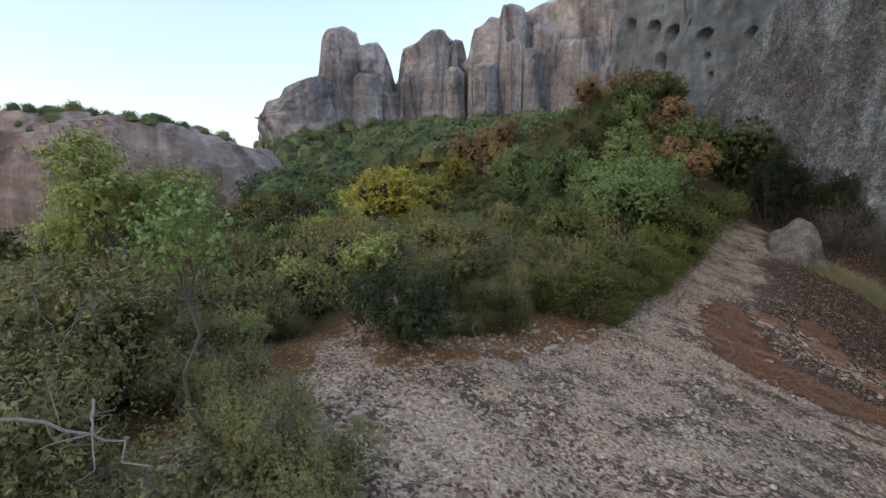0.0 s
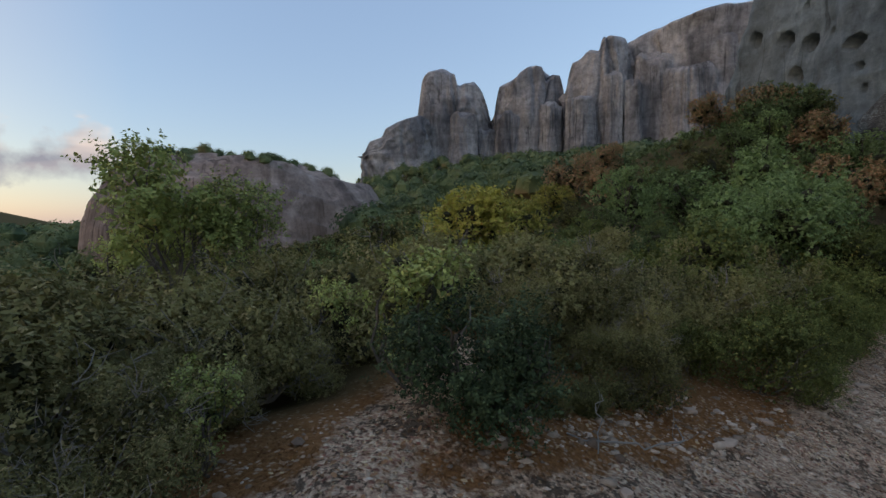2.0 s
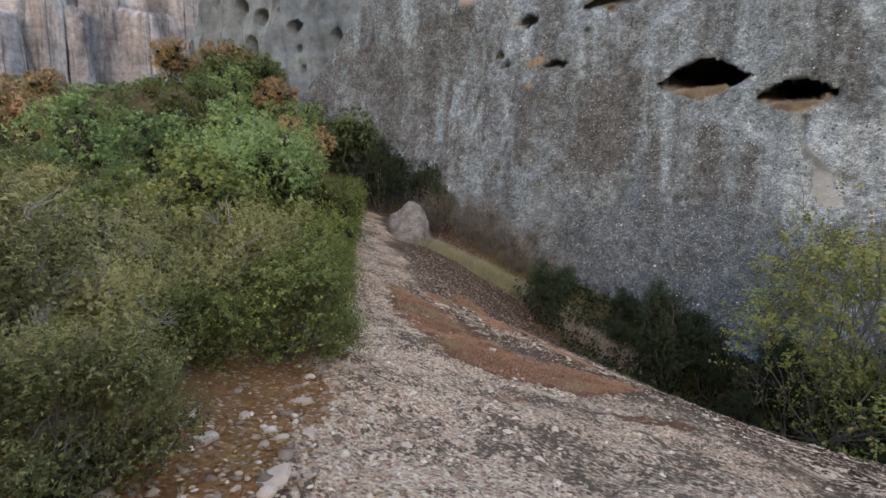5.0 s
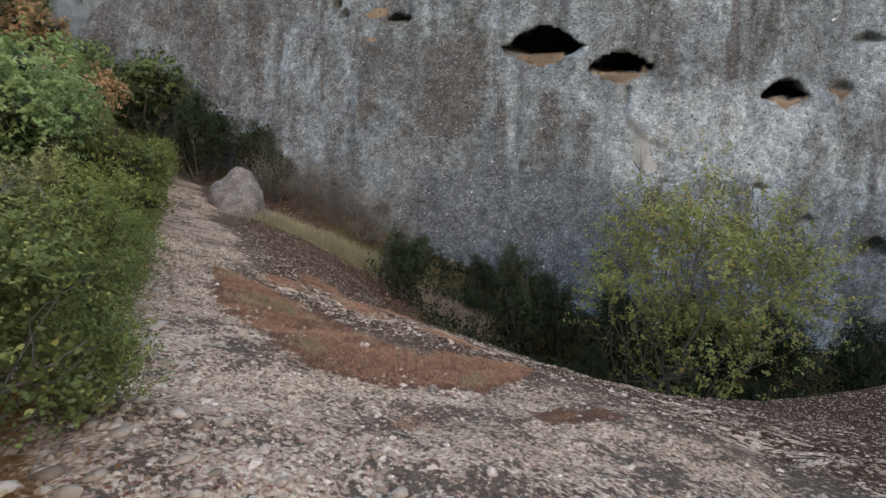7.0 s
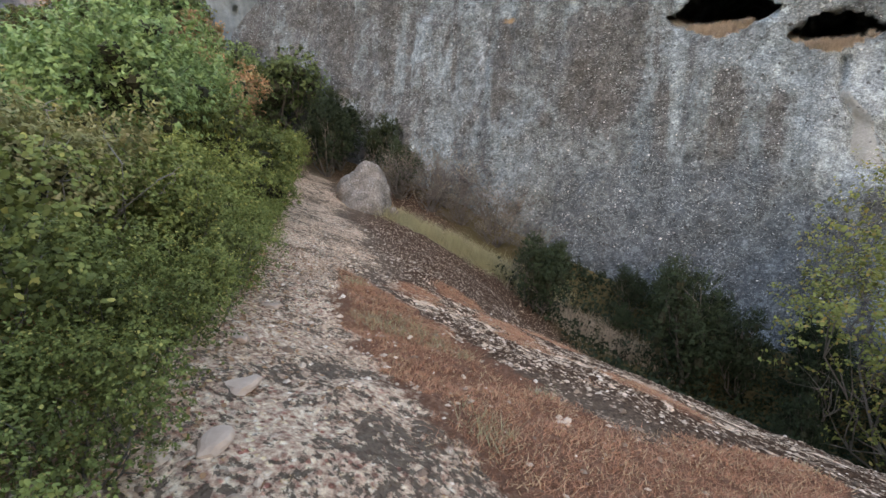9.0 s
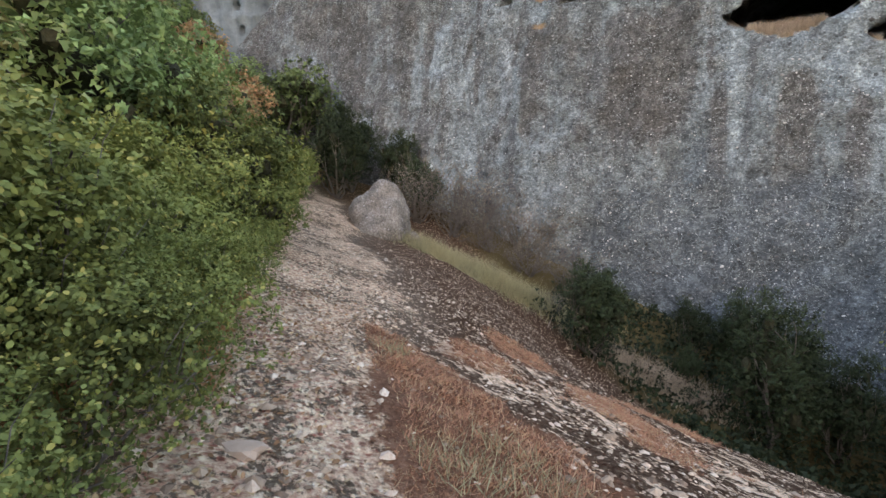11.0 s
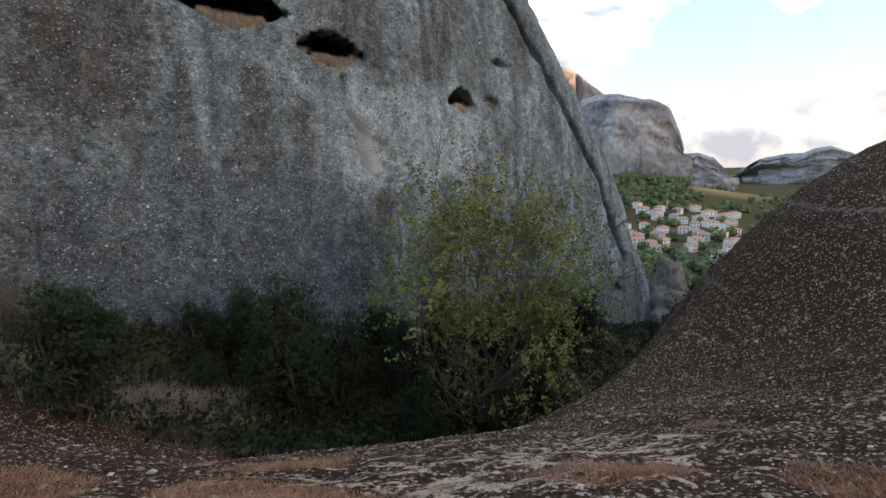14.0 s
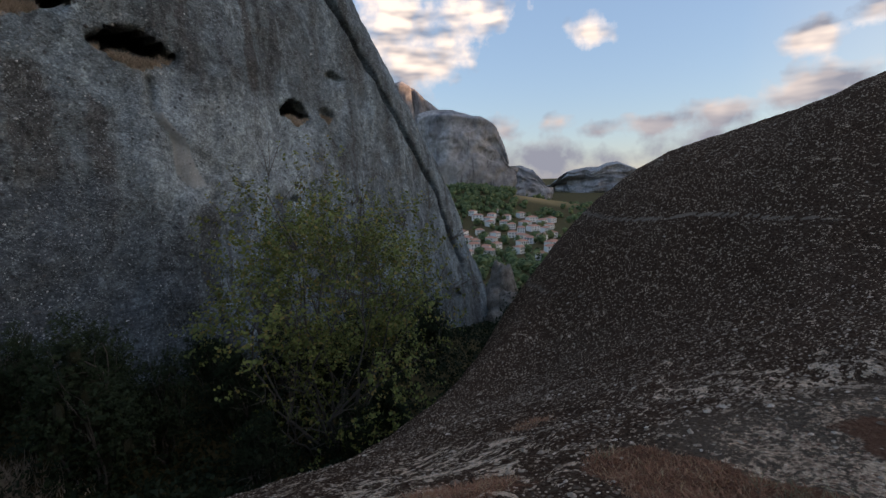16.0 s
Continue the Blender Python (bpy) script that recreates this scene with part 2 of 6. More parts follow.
def leaf_material(name, dark, light, tip=None, share=0.0, tip_shade=True):
    n = Nodes(name)
    geo = n.add("NewGeometry")
    # leaves are lighter towards sprig tips: partly young growth, partly painted shade between leaves
    leaf_tone = n.attr("young") if tip_shade else geo.outputs["Random Per Island"]
    col = n.mix(n.math("ADD", n.math("MULTIPLY", leaf_tone, 0.7), n.math("MULTIPLY", geo.outputs["Random Per Island"], 0.3)), tuple(0.36 * c for c in dark), tuple(1.36 * c for c in light))
    info = n.add("ObjectInfo")
    col = n.mix(0.45, col, n.mix(info.outputs["Random"], tuple(0.7 * c for c in dark), tuple(1.45 * c for c in light)))
    if tip:
        pick = n.math("GREATER_THAN", n.math("FRACT", n.math("MULTIPLY", geo.outputs["Random Per Island"], 37.0)), 1 - share)
        col = n.mix(pick, col, tip)
    patch = n.noise(1.3, 3.0)
    col = n.mix(n.ramp(patch, [(0.35, 0.0), (0.7, 0.38)]), col, tuple(1.3 * c for c in light))
    col = n.mix(1.0, col, (1.85, 1.85, 1.85), "MULTIPLY")
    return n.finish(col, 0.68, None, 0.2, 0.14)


def rock_wall_material():
    n = Nodes("conglomerate_wall")
    wide = n.noise(0.42, 5.0, 0.58, n.mapped((1.0, 1.0, 0.34)), 0.7)
    drip = n.noise(0.9, 6.0, 0.62, n.mapped((1.0, 1.0, 0.14)), 0.9)
    blot = n.noise(1.9, 8.0, 0.70, n.mapped((1.0, 1.0, 1.2)), 0.6)
    col = n.ramp(wide, [(0.38, (0.095, 0.093, 0.091)), (0.47, (0.150, 0.158, 0.162)), (0.55, (0.195, 0.216, 0.228)), (0.64, (0.29, 0.32, 0.335))])
    col = n.mix(n.ramp(drip, [(0.53, 0.0), (0.68, 0.5)]), col, (0.29, 0.32, 0.33))
    col = n.mix(n.ramp(drip, [(0.32, 0.8), (0.45, 0.0)]), col, (0.085, 0.078, 0.078))
    rag = n.noise(1.3, 7.0, 0.7)
    edge = n.math("MULTIPLY", n.math("SUBTRACT", rag, 0.5), 1.5)
    streak = n.math("MULTIPLY", n.math("SUBTRACT", drip, 0.5), 2.4)
    brown = n.ramp(n.math("ADD", n.math("ADD", n.math("MULTIPLY", n.attr("brown"), 0.9), edge), streak), [(0.26, 0.0), (0.66, 0.85)])
    col = n.mix(brown, col, (0.094, 0.083, 0.077))
    pale = n.ramp(n.math("ADD", n.attr("pale"), edge), [(0.40, 0.0), (0.75, 0.8)])
    col = n.mix(pale, col, (0.34, 0.365, 0.38))
    low_dark = n.ramp(n.math("ADD", n.attr("low_dark"), edge), [(0.35, 0.0), (0.8, 0.8)])
    col = n.mix(low_dark, col, (0.090, 0.098, 0.108))
    col = n.mix(0.35, col, n.ramp(blot, [(0.36, 0.2), (0.5, 0.5), (0.62, 0.85)]), "OVERLAY")
    # fine bedded grit, soft in contrast
    mott = n.noise(2.4, 8.0, 0.70, n.mapped((1.0, 1.0, 1.2)), 0.6)
    col = n.mix(0.42, col, n.ramp(mott, [(0.38, 0.15), (0.47, 0.42), (0.53, 0.56), (0.62, 0.88)]), "OVERLAY")
    for size, share in ((7.0, 0.30), (17.0, 0.42)):
        grains = n.voronoi(size, n.mapped((1.0, 1.0, 1.35)))
        col = n.mix(share, col, n.ramp(n.add_red(grains.outputs["Color"]), [(0.0, 0.12), (0.35, 0.42), (0.7, 0.56), (1.0, 0.95)]), "OVERLAY")
    flake = n.noise(10.0, 9.0, 0.74, n.mapped((1.0, 1.0, 1.7)), 0.4)
    col = n.mix(0.42, col, n.ramp(flake, [(0.38, 0.08), (0.47, 0.40), (0.53, 0.58), (0.62, 0.95)]), "OVERLAY")
    bright = n.math("MULTIPLY", n.ramp(n.noise(15.0, 6.0, 0.75, n.mapped((1.0, 1.0, 1.8))), [(0.60, 0.0), (0.63, 1.0)]), n.ramp(n.math("ADD", n.noise(0.55, 4.0, 0.6), n.math("MULTIPLY", n.attr("low_dark"), 0.10)), [(0.50, 0.0), (0.58, 1.0)]))
    col = n.mix(n.math("MULTIPLY", bright, 0.8), col, (0.62, 0.66, 0.68))
    speck = n.noise(34.0, 4.0, 0.7, n.mapped((1.0, 1.0, 1.8)))
    col = n.mix(0.25, col, n.ramp(speck, [(0.36, 0.08), (0.47, 0.45), (0.54, 0.55), (0.64, 0.96)]), "OVERLAY")
    lichen = n.math("MULTIPLY", n.ramp(n.noise(6.5, 8.0, 0.8, n.mapped((1.0, 1.0, 1.6))), [(0.57, 0.0), (0.60, 1.0)]), n.ramp(n.noise(0.5, 3.0), [(0.42, 0.0), (0.58, 0.9)]))
    col = n.mix(n.math("MULTIPLY", lichen, 0.75), col, (0.46, 0.48, 0.48))
    # white pebbles of several sizes, in clusters
    flock = n.ramp(n.math("ADD", n.noise(0.7, 5.0, 0.65), n.math("MULTIPLY", n.attr("low_dark"), 0.08)), [(0.44, 0.0), (0.62, 1.0)])
    for size, share, reach in ((24.0, 0.90, 0.34), (13.0, 0.94, 0.30)):
        dots = n.voronoi(size)
        seen = n.math("MULTIPLY", n.ramp(dots.outputs["Distance"], [(reach - 0.08, 1.0), (reach, 0.0)]), n.math("GREATER_THAN", n.add_red(dots.outputs["Color"]), share))
        col = n.mix(n.math("MULTIPLY", n.math("MULTIPLY", seen, flock), 0.85), col, (0.66, 0.68, 0.68))
    peb = n.voronoi(6.5)
    spot = n.ramp(peb.outputs["Distance"], [(0.20, 1.0), (0.30, 0.0)])
    pick = n.ramp(n.noise(0.8, 6.0, 0.72), [(0.50, 0.0), (0.60, 1.0)])
    white = n.math("GREATER_THAN", peb.outputs["Color"], 0.66)
    fac = n.math("MULTIPLY", n.math("MULTIPLY", spot, white), pick)
    col = n.mix(n.math("MULTIPLY", fac, 0.6), col, (0.56, 0.57, 0.57))
    holes = n.math("MULTIPLY", n.ramp(n.voronoi(2.6).outputs["Distance"], [(0.12, 1.0), (0.2, 0.0)]), n.math("GREATER_THAN", n.noise(1.1), 0.50))
    col = n.mix(n.math("MULTIPLY", holes, 0.8), col, (0.05, 0.047, 0.045))
    col = n.mix(1.0, col, (0.845, 0.935, 0.955), "MULTIPLY")
    scar = n.ramp(n.math("ADD", n.attr("scar"), n.math("MULTIPLY", edge, 0.8)), [(0.42, 0.0), (0.62, 0.8)])
    col = n.mix(scar, col, n.mix(n.noise(7.0, 6.0, 0.7), (0.20, 0.21, 0.205), (0.48, 0.50, 0.49)))
    orange = n.ramp(n.math("ADD", n.attr("orange"), n.math("MULTIPLY", edge, 0.7)), [(0.5, 0.0), (0.7, 0.7)])
    col = n.mix(orange, col, n.mix(flake, (0.22, 0.13, 0.06), (0.42, 0.27, 0.12)))
    straw = n.attr("straw")
    col = n.mix(straw, col, n.mix(n.noise(6.0), (0.24, 0.20, 0.16), (0.40, 0.34, 0.28)))
    normal = n.bump(n.mix(0.6, flake, n.noise(2.0, 8.0, 0.65)), 0.8, 0.08)
    normal = n.bump(n.math("SUBTRACT", n.math("ADD", spot, speck), holes), 0.5, 0.05, normal)
    return n.finish(col, 0.92, normal, 0.2)


def rock_ground_material():
    n = Nodes("conglomerate_ground")
    broad = n.noise(0.5, 5.0, 0.6)
    fine = n.noise(22.0, 8.0, 0.7)
    col = n.ramp(broad, [(0.32, (0.46, 0.35, 0.265)), (0.5, (0.56, 0.44, 0.345)), (0.68, (0.66, 0.535, 0.425))])
    path = n.attr("path")
    col = n.mix(n.math("MULTIPLY", path, 0.6), col, n.mix(broad, (0.55, 0.43, 0.335), (0.70, 0.56, 0.45)))
    # pebbles set in the mortar, each with its own tone
    warp = n.add("MixRGB", Fac=0.06)
    n.link(n.co, warp.inputs["Color1"])
    wob = n.add("TexNoise", Scale=6.0, Detail=3.0)
    n.link(n.co, wob.inputs["Vector"])
    n.link(wob.outputs["Color"], warp.inputs["Color2"])
    peb = n.voronoi(25.0, warp.outputs["Color"])
    big = n.voronoi(12.0, warp.outputs["Color"])
    rim = n.ramp(peb.outputs["Distance"], [(0.30, 1.0), (0.55, 0.0)])
    rim2 = n.ramp(big.outputs["Distance"], [(0.28, 1.0), (0.46, 0.0)])
    bigs = n.math("MULTIPLY", rim2, n.math("GREATER_THAN", big.outputs["Color"], 0.78))
    tone = n.ramp(peb.outputs["Color"], [(0.15, 0.14), (0.5, 0.5), (0.85, 0.86)])
    tone2 = n.ramp(big.outputs["Color"], [(0.15, 0.42), (0.5, 0.58), (0.85, 0.9)])
    col = n.mix(n.math("MULTIPLY", rim, 0.95), col, tone, "OVERLAY")
    col = n.mix(bigs, col, n.mix(0.6, (0.44, 0.36, 0.295), tone2, "OVERLAY"))
    col = n.mix(0.8, col, n.ramp(fine, [(0.34, 0.08), (0.66, 0.92)]), "OVERLAY")
    # dark lichen crust: clustered scraps on the trail, nearly closed on the flanks
    dark, worn = n.attr("dark"), n.attr("worn")
    crust = n.mix(0.58, n.noise(8.0, 8.0, 0.72, n.mapped((1.0, 0.85, 1.6))), n.noise(22.0, 6.0, 0.68, n.mapped((1.0, 0.8, 1.6))))
    patch = n.noise(1.4, 6.0, 0.68)
    level = n.math("ADD", n.math("MULTIPLY", dark, 0.36), n.math("MULTIPLY", n.math("SUBTRACT", patch, 0.5), 0.50))
    level = n.math("SUBTRACT", level, n.math("SUBTRACT", n.math("MULTIPLY", path, 0.03), 0.022))
    cover = n.ramp(n.math("ADD", crust, level), [(0.515, 0.0), (0.55, 1.0)])
    cover = n.math("MULTIPLY", cover, n.math("SUBTRACT", 1.0, n.math("MULTIPLY", bigs, 0.5)))
    lichen = n.mix(n.ramp(fine, [(0.35, 0.0), (0.65, 1.0)]), (0.011, 0.0055, 0.0035), (0.072, 0.040, 0.026))
    lichen = n.mix(dark, n.mix(fine, (0.045, 0.038, 0.031), (0.19, 0.158, 0.13)), lichen)
    col = n.mix(n.math("MULTIPLY", cover, 0.92), col, lichen)
    # bare pale scraps in the crust, long along the slope's contour
    scrap = n.noise(3.6, 9.0, 0.72, n.mapped((1.1, 0.65, 2.0)), 0.3)
    thin = n.noise(13.0, 8.0, 0.72, n.mapped((1.0, 0.6, 3.2)), 0.3)
    bare = n.math("ADD", scrap, n.math("MULTIPLY", n.math("SUBTRACT", thin, 0.5), 0.5))
    bare = n.math("ADD", bare, n.math("MULTIPLY", worn, 0.12))
    chip = n.math("MULTIPLY", n.ramp(bare, [(0.63, 0.0), (0.65, 1.0)]), n.math("MULTIPLY", cover, dark))
    chip2 = n.math("MULTIPLY", n.ramp(n.math("ADD", thin, n.math("MULTIPLY", worn, 0.04)), [(0.64, 0.0), (0.66, 1.0)]), n.math("MULTIPLY", cover, dark))
    chip = n.math("MAXIMUM", chip, n.math("MULTIPLY", chip2, 0.7))
    col = n.mix(n.math("MULTIPLY", chip, 0.9), col, n.mix(0.5, n.mix(peb.outputs["Color"], (0.62, 0.48, 0.37), (0.98, 0.83, 0.68)), n.ramp(fine, [(0.3, 0.15), (0.7, 0.85)]), "OVERLAY"))
    fleck = n.math("MULTIPLY", n.ramp(peb.outputs["Distance"], [(0.30, 1.0), (0.42, 0.0)]), n.math("GREATER_THAN", n.add_red(peb.outputs["Color"]), 0.80))
    fleck2 = n.math("MULTIPLY", n.ramp(big.outputs["Distance"], [(0.20, 1.0), (0.30, 0.0)]), n.math("GREATER_THAN", n.add_red(big.outputs["Color"]), 0.74))
    fleck = n.math("MULTIPLY", n.math("MAXIMUM", fleck, fleck2), n.math("MULTIPLY", cover, dark))
    col = n.mix(n.math("MULTIPLY", fleck, 0.9), col, n.mix(n.add_red(peb.outputs["Color"]), (0.22, 0.16, 0.12), (0.85, 0.70, 0.56)))
    shelf = n.ramp(n.math("ADD", n.attr("shelf"), n.math("MULTIPLY", n.math("SUBTRACT", crust, 0.5), 1.6)), [(0.45, 0.0), (0.6, 0.8)])
    col = n.mix(shelf, col, (0.30, 0.265, 0.235))
    edge = n.noise(2.2, 7.0, 0.7)
    soil = n.ramp(n.math("ADD", n.attr("soil"), n.math("MULTIPLY", n.math("SUBTRACT", edge, 0.5), 1.5)), [(0.42, 0.0), (0.62, 1.0)])
    grit = n.math("MULTIPLY", n.math("MULTIPLY", rim, n.math("GREATER_THAN", peb.outputs["Color"], 0.62)), 0.85)
    earth = n.mix(grit, n.mix(fine, (0.15, 0.070, 0.030), (0.42, 0.225, 0.095)), (0.56, 0.45, 0.35))
    col = n.mix(n.math("MULTIPLY", soil, 0.92), col, earth)
    moss = n.ramp(n.math("ADD", n.attr("moss"), n.math("MULTIPLY", n.math("SUBTRACT", edge, 0.5), 1.5)), [(0.46, 0.0), (0.58, 1.0)])
    col = n.mix(n.math("MULTIPLY", n.math("MULTIPLY", moss, 0.92), n.math("SUBTRACT", 1.0, n.math("MULTIPLY", chip, 0.8))), col, n.mix(fine, (0.085, 0.045, 0.032), (0.26, 0.145, 0.10)))
    green = n.attr("green")
    col = n.mix(green, col, n.mix(n.noise(0.25, 6.0, 0.7), (0.045, 0.048, 0.024), (0.15, 0.125, 0.07)))
    col = n.mix(n.attr("field"), col, n.mix(n.noise(0.03, 5.0, 0.6), (0.30, 0.23, 0.12), (0.46, 0.36, 0.2)))
    col = n.mix(1.0, col, (1.10, 0.99, 0.87), "MULTIPLY")
    height = n.math("SUBTRACT", n.math("ADD", n.math("MULTIPLY", rim, 0.4), bigs), n.math("MULTIPLY", cover, 0.25))
    normal = n.bump(n.mix(0.5, fine, n.noise(3.0, 8.0, 0.65)), 0.95, 0.085)
    normal = n.bump(height, 0.8, 0.035, normal)
    return n.finish(col, 1.0, normal, 0.02)


def far_rock_material(name, base, light, dark, scale):
    n = Nodes(name)
    streak = n.noise(0.20 * scale, 7.0, 0.62, n.mapped((1.0, 1.0, 0.2)), 0.8)
    layer = n.noise(0.12 * scale, 5.0, 0.62, n.mapped((0.25, 0.25, 2.0)))
    col = n.ramp(streak, [(0.34, dark), (0.46, base), (0.56, tuple(1.12 * c for c in base)), (0.66, light)])
    col = n.mix(0.45, col, n.ramp(layer, [(0.35, 0.15), (0.65, 0.85)]), "OVERLAY")
    # dark upright joints and pale washed faces
    joint = n.noise(0.42 * scale, 3.0, 0.5, n.mapped((1.0, 1.0, 0.05)), 0.4)
    line = n.ramp(joint, [(0.485, 0.0), (0.497, 0.75), (0.503, 0.75), (0.515, 0.0)])
    line = n.math("MULTIPLY", line, n.ramp(n.noise(0.11 * scale, 3.0), [(0.45, 0.0), (0.58, 1.0)]))
    col = n.mix(line, col, tuple(0.45 * c for c in dark))
    face = n.noise(0.16 * scale, 4.0, 0.6, n.mapped((1.0, 1.0, 0.28)), 0.8)
    col = n.mix(n.ramp(face, [(0.53, 0.0), (0.62, 0.6)]), col, tuple(1.12 * c for c in light))
    gloom = n.noise(0.14 * scale, 4.0, 0.65, n.mapped((1.0, 1.0, 0.5)), 0.5)
    col = n.mix(n.ramp(gloom, [(0.34, 0.75), (0.44, 0.0)]), col, tuple(0.75 * c for c in dark))
    fine = n.noise(1.4 * scale, 8.0, 0.7)
    col = n.mix(0.45, col, n.ramp(fine, [(0.3, 0.1), (0.7, 0.9)]), "OVERLAY")
    ochre = n.noise(0.09 * scale, 3.0, 0.6, n.mapped((1.0, 1.0, 0.3)))
    col = n.mix(n.ramp(ochre, [(0.58, 0.0), (0.72, 0.3)]), col, tuple(c * k for c, k in zip(light, (1.15, 0.95, 0.75))))
    return n.finish(col, 0.95, n.bump(n.mix(0.6, streak, fine), 0.6, 0.6 / scale), 0.15)


def plain_material(name, dark, light, scale, rough=0.85, depth=0.01):
    n = Nodes(name)
    f = n.noise(scale, 6.0, 0.65)
    return n.finish(n.mix(f, dark, light), rough, n.bump(f, 0.6, depth))


WALL = rock_wall_material()
GROUND = rock_ground_material()
PILLAR = far_rock_material("far_pillar_rock", (0.29, 0.275, 0.275), (0.46, 0.43, 0.41), (0.135, 0.13, 0.135), 0.36)
CLIFF = far_rock_material("dark_cliff_rock", (0.145, 0.178, 0.195), (0.225, 0.265, 0.28), (0.085, 0.10, 0.11), 0.6)
SLAB = far_rock_material("bare_slab_rock", (0.28, 0.21, 0.175), (0.43, 0.335, 0.28), (0.14, 0.105, 0.09), 0.5)
BUTTE = far_rock_material("far_butte_rock", (0.27, 0.262, 0.262), (0.37, 0.355, 0.345), (0.18, 0.175, 0.178), 0.10)
BARK = plain_material("bark", (0.06, 0.05, 0.04), (0.20, 0.175, 0.15), 18.0)
GREY_BARK = plain_material("grey_bark", (0.06, 0.053, 0.043), (0.19, 0.17, 0.145), 18.0)
PALE_BARK = plain_material("pale_bark", (0.16, 0.145, 0.12), (0.34, 0.315, 0.28), 18.0)
LICHEN_BARK = plain_material("pale_lichen_bark", (0.10, 0.085, 0.07), (0.52, 0.48, 0.42), 26.0)
OLIVE = leaf_material("olive_green_leaves", (0.027, 0.029, 0.009), (0.085, 0.084, 0.028), (0.135, 0.125, 0.05), 0.14)
SAGE = leaf_material("grey_green_leaves", (0.040, 0.039, 0.015), (0.138, 0.130, 0.050), (0.20, 0.165, 0.08), 0.12)
HOLLY = leaf_material("fresh_green_leaves", (0.026, 0.034, 0.009), (0.092, 0.108, 0.030), (0.19, 0.175, 0.05), 0.06)
OAK = leaf_material("oak_green_leaves", (0.024, 0.037, 0.014), (0.080, 0.108, 0.040))
IVY = leaf_material("blue_green_leaves", (0.013, 0.024, 0.010), (0.043, 0.064, 0.028), (0.09, 0.12, 0.055), 0.06)
LIME = leaf_material("lime_green_leaves", (0.08, 0.104, 0.030), (0.22, 0.25, 0.08), (0.22, 0.18, 0.06), 0.08)
BRIGHT = leaf_material("bright_green_leaves", (0.045, 0.078, 0.030), (0.135, 0.190, 0.070), (0.12, 0.15, 0.07), 0.1)
GOLD = leaf_material("golden_leaves", (0.085, 0.092, 0.020), (0.24, 0.225, 0.05), (0.24, 0.15, 0.05), 0.1)
RUST = leaf_material("rust_leaves", (0.11, 0.066, 0.036), (0.24, 0.14, 0.078), (0.10, 0.12, 0.05), 0.4)
# gully foliage, set near black so its colour carries the gully's shade
DEEP = leaf_material("shade_dark_green_leaves", (0.006, 0.010, 0.0045), (0.021, 0.030, 0.013))
STRAW = leaf_material("straw", (0.14, 0.113, 0.085), (0.25, 0.205, 0.158), tip_shade=False)
REDGRASS = leaf_material("russet_dry_plants", (0.085, 0.038, 0.022), (0.235, 0.115, 0.066), (0.29, 0.205, 0.115), 0.2, tip_shade=False)
PALEGRASS = leaf_material("pale_yellow_grass", (0.10, 0.095, 0.052), (0.22, 0.20, 0.115), tip_shade=False)
DRY = leaf_material("grey_brown_twigs", (0.07, 0.06, 0.05), (0.16, 0.14, 0.11))
WALNUT = leaf_material("yellow_green_leaves", (0.038, 0.048, 0.013), (0.095, 0.108, 0.032), (0.165, 0.125, 0.04), 0.14)
FRESH = leaf_material("fresh_lobed_leaves", (0.050, 0.080, 0.026), (0.135, 0.20, 0.070), (0.20, 0.11, 0.04), 0.05)

# near-black fill for crowns: the shade between leaves is put into its colour
INNER = plain_material("crown_shade_filler", (0.006, 0.007, 0.003), (0.075, 0.076, 0.040), 34.0, 0.95, 0.05)


def woods_material():
    """Crowns that differ from tree to tree more than from leaf to leaf."""
    n = Nodes("far_woodland_leaves")
    tree = n.noise(0.16, 2.0, 0.5)
    col = n.ramp(tree, [(0.34, (0.048, 0.074, 0.034)), (0.45, (0.090, 0.125, 0.054)), (0.55, (0.140, 0.172, 0.072)), (0.66, (0.17, 0.185, 0.075)), (0.74, (0.24, 0.17, 0.08))])
    geo = n.add("NewGeometry")
    col = n.mix(n.ramp(geo.outputs["Random Per Island"], [(0.0, 0.0), (1.0, 0.5)]), col, n.mix(1.0, col, (1.9, 1.9, 1.9), "MULTIPLY"))
    return n.finish(col, 0.7, None, 0.2, 0.12)


WOODS = woods_material()


def boulder_material():
    n = Nodes("boulder_rock")
    broad, fine = n.noise(1.6, 5.0, 0.6), n.noise(16.0, 7.0, 0.72)
    col = n.ramp(broad, [(0.35, (0.125, 0.107, 0.088)), (0.5, (0.195, 0.17, 0.14)), (0.65, (0.28, 0.245, 0.205))])
    col = n.mix(0.6, col, n.ramp(fine, [(0.38, 0.1), (0.5, 0.5), (0.62, 0.92)]), "OVERLAY")
    peb = n.voronoi(11.0)
    spot = n.math("MULTIPLY", n.ramp(peb.outputs["Distance"], [(0.22, 1.0), (0.34, 0.0)]), n.math("GREATER_THAN", peb.outputs["Color"], 0.7))
    col = n.mix(n.math("MULTIPLY", spot, 0.7), col, (0.48, 0.46, 0.43))
    return n.finish(col, 0.92, n.bump(n.mix(0.5, fine, broad), 0.8, 0.06), 0.2)


BOULDER = boulder_material()


# ---- the lie of the land ----
def path_profile(y):
    return soft_interp(y, [-30, 0, 3, 7.5, 10, 14.5, 20, 23, 30], [0, 0, -0.35, -0.66, -0.25, 0.45, 1.9, 2.7, 4.5], 0.9)


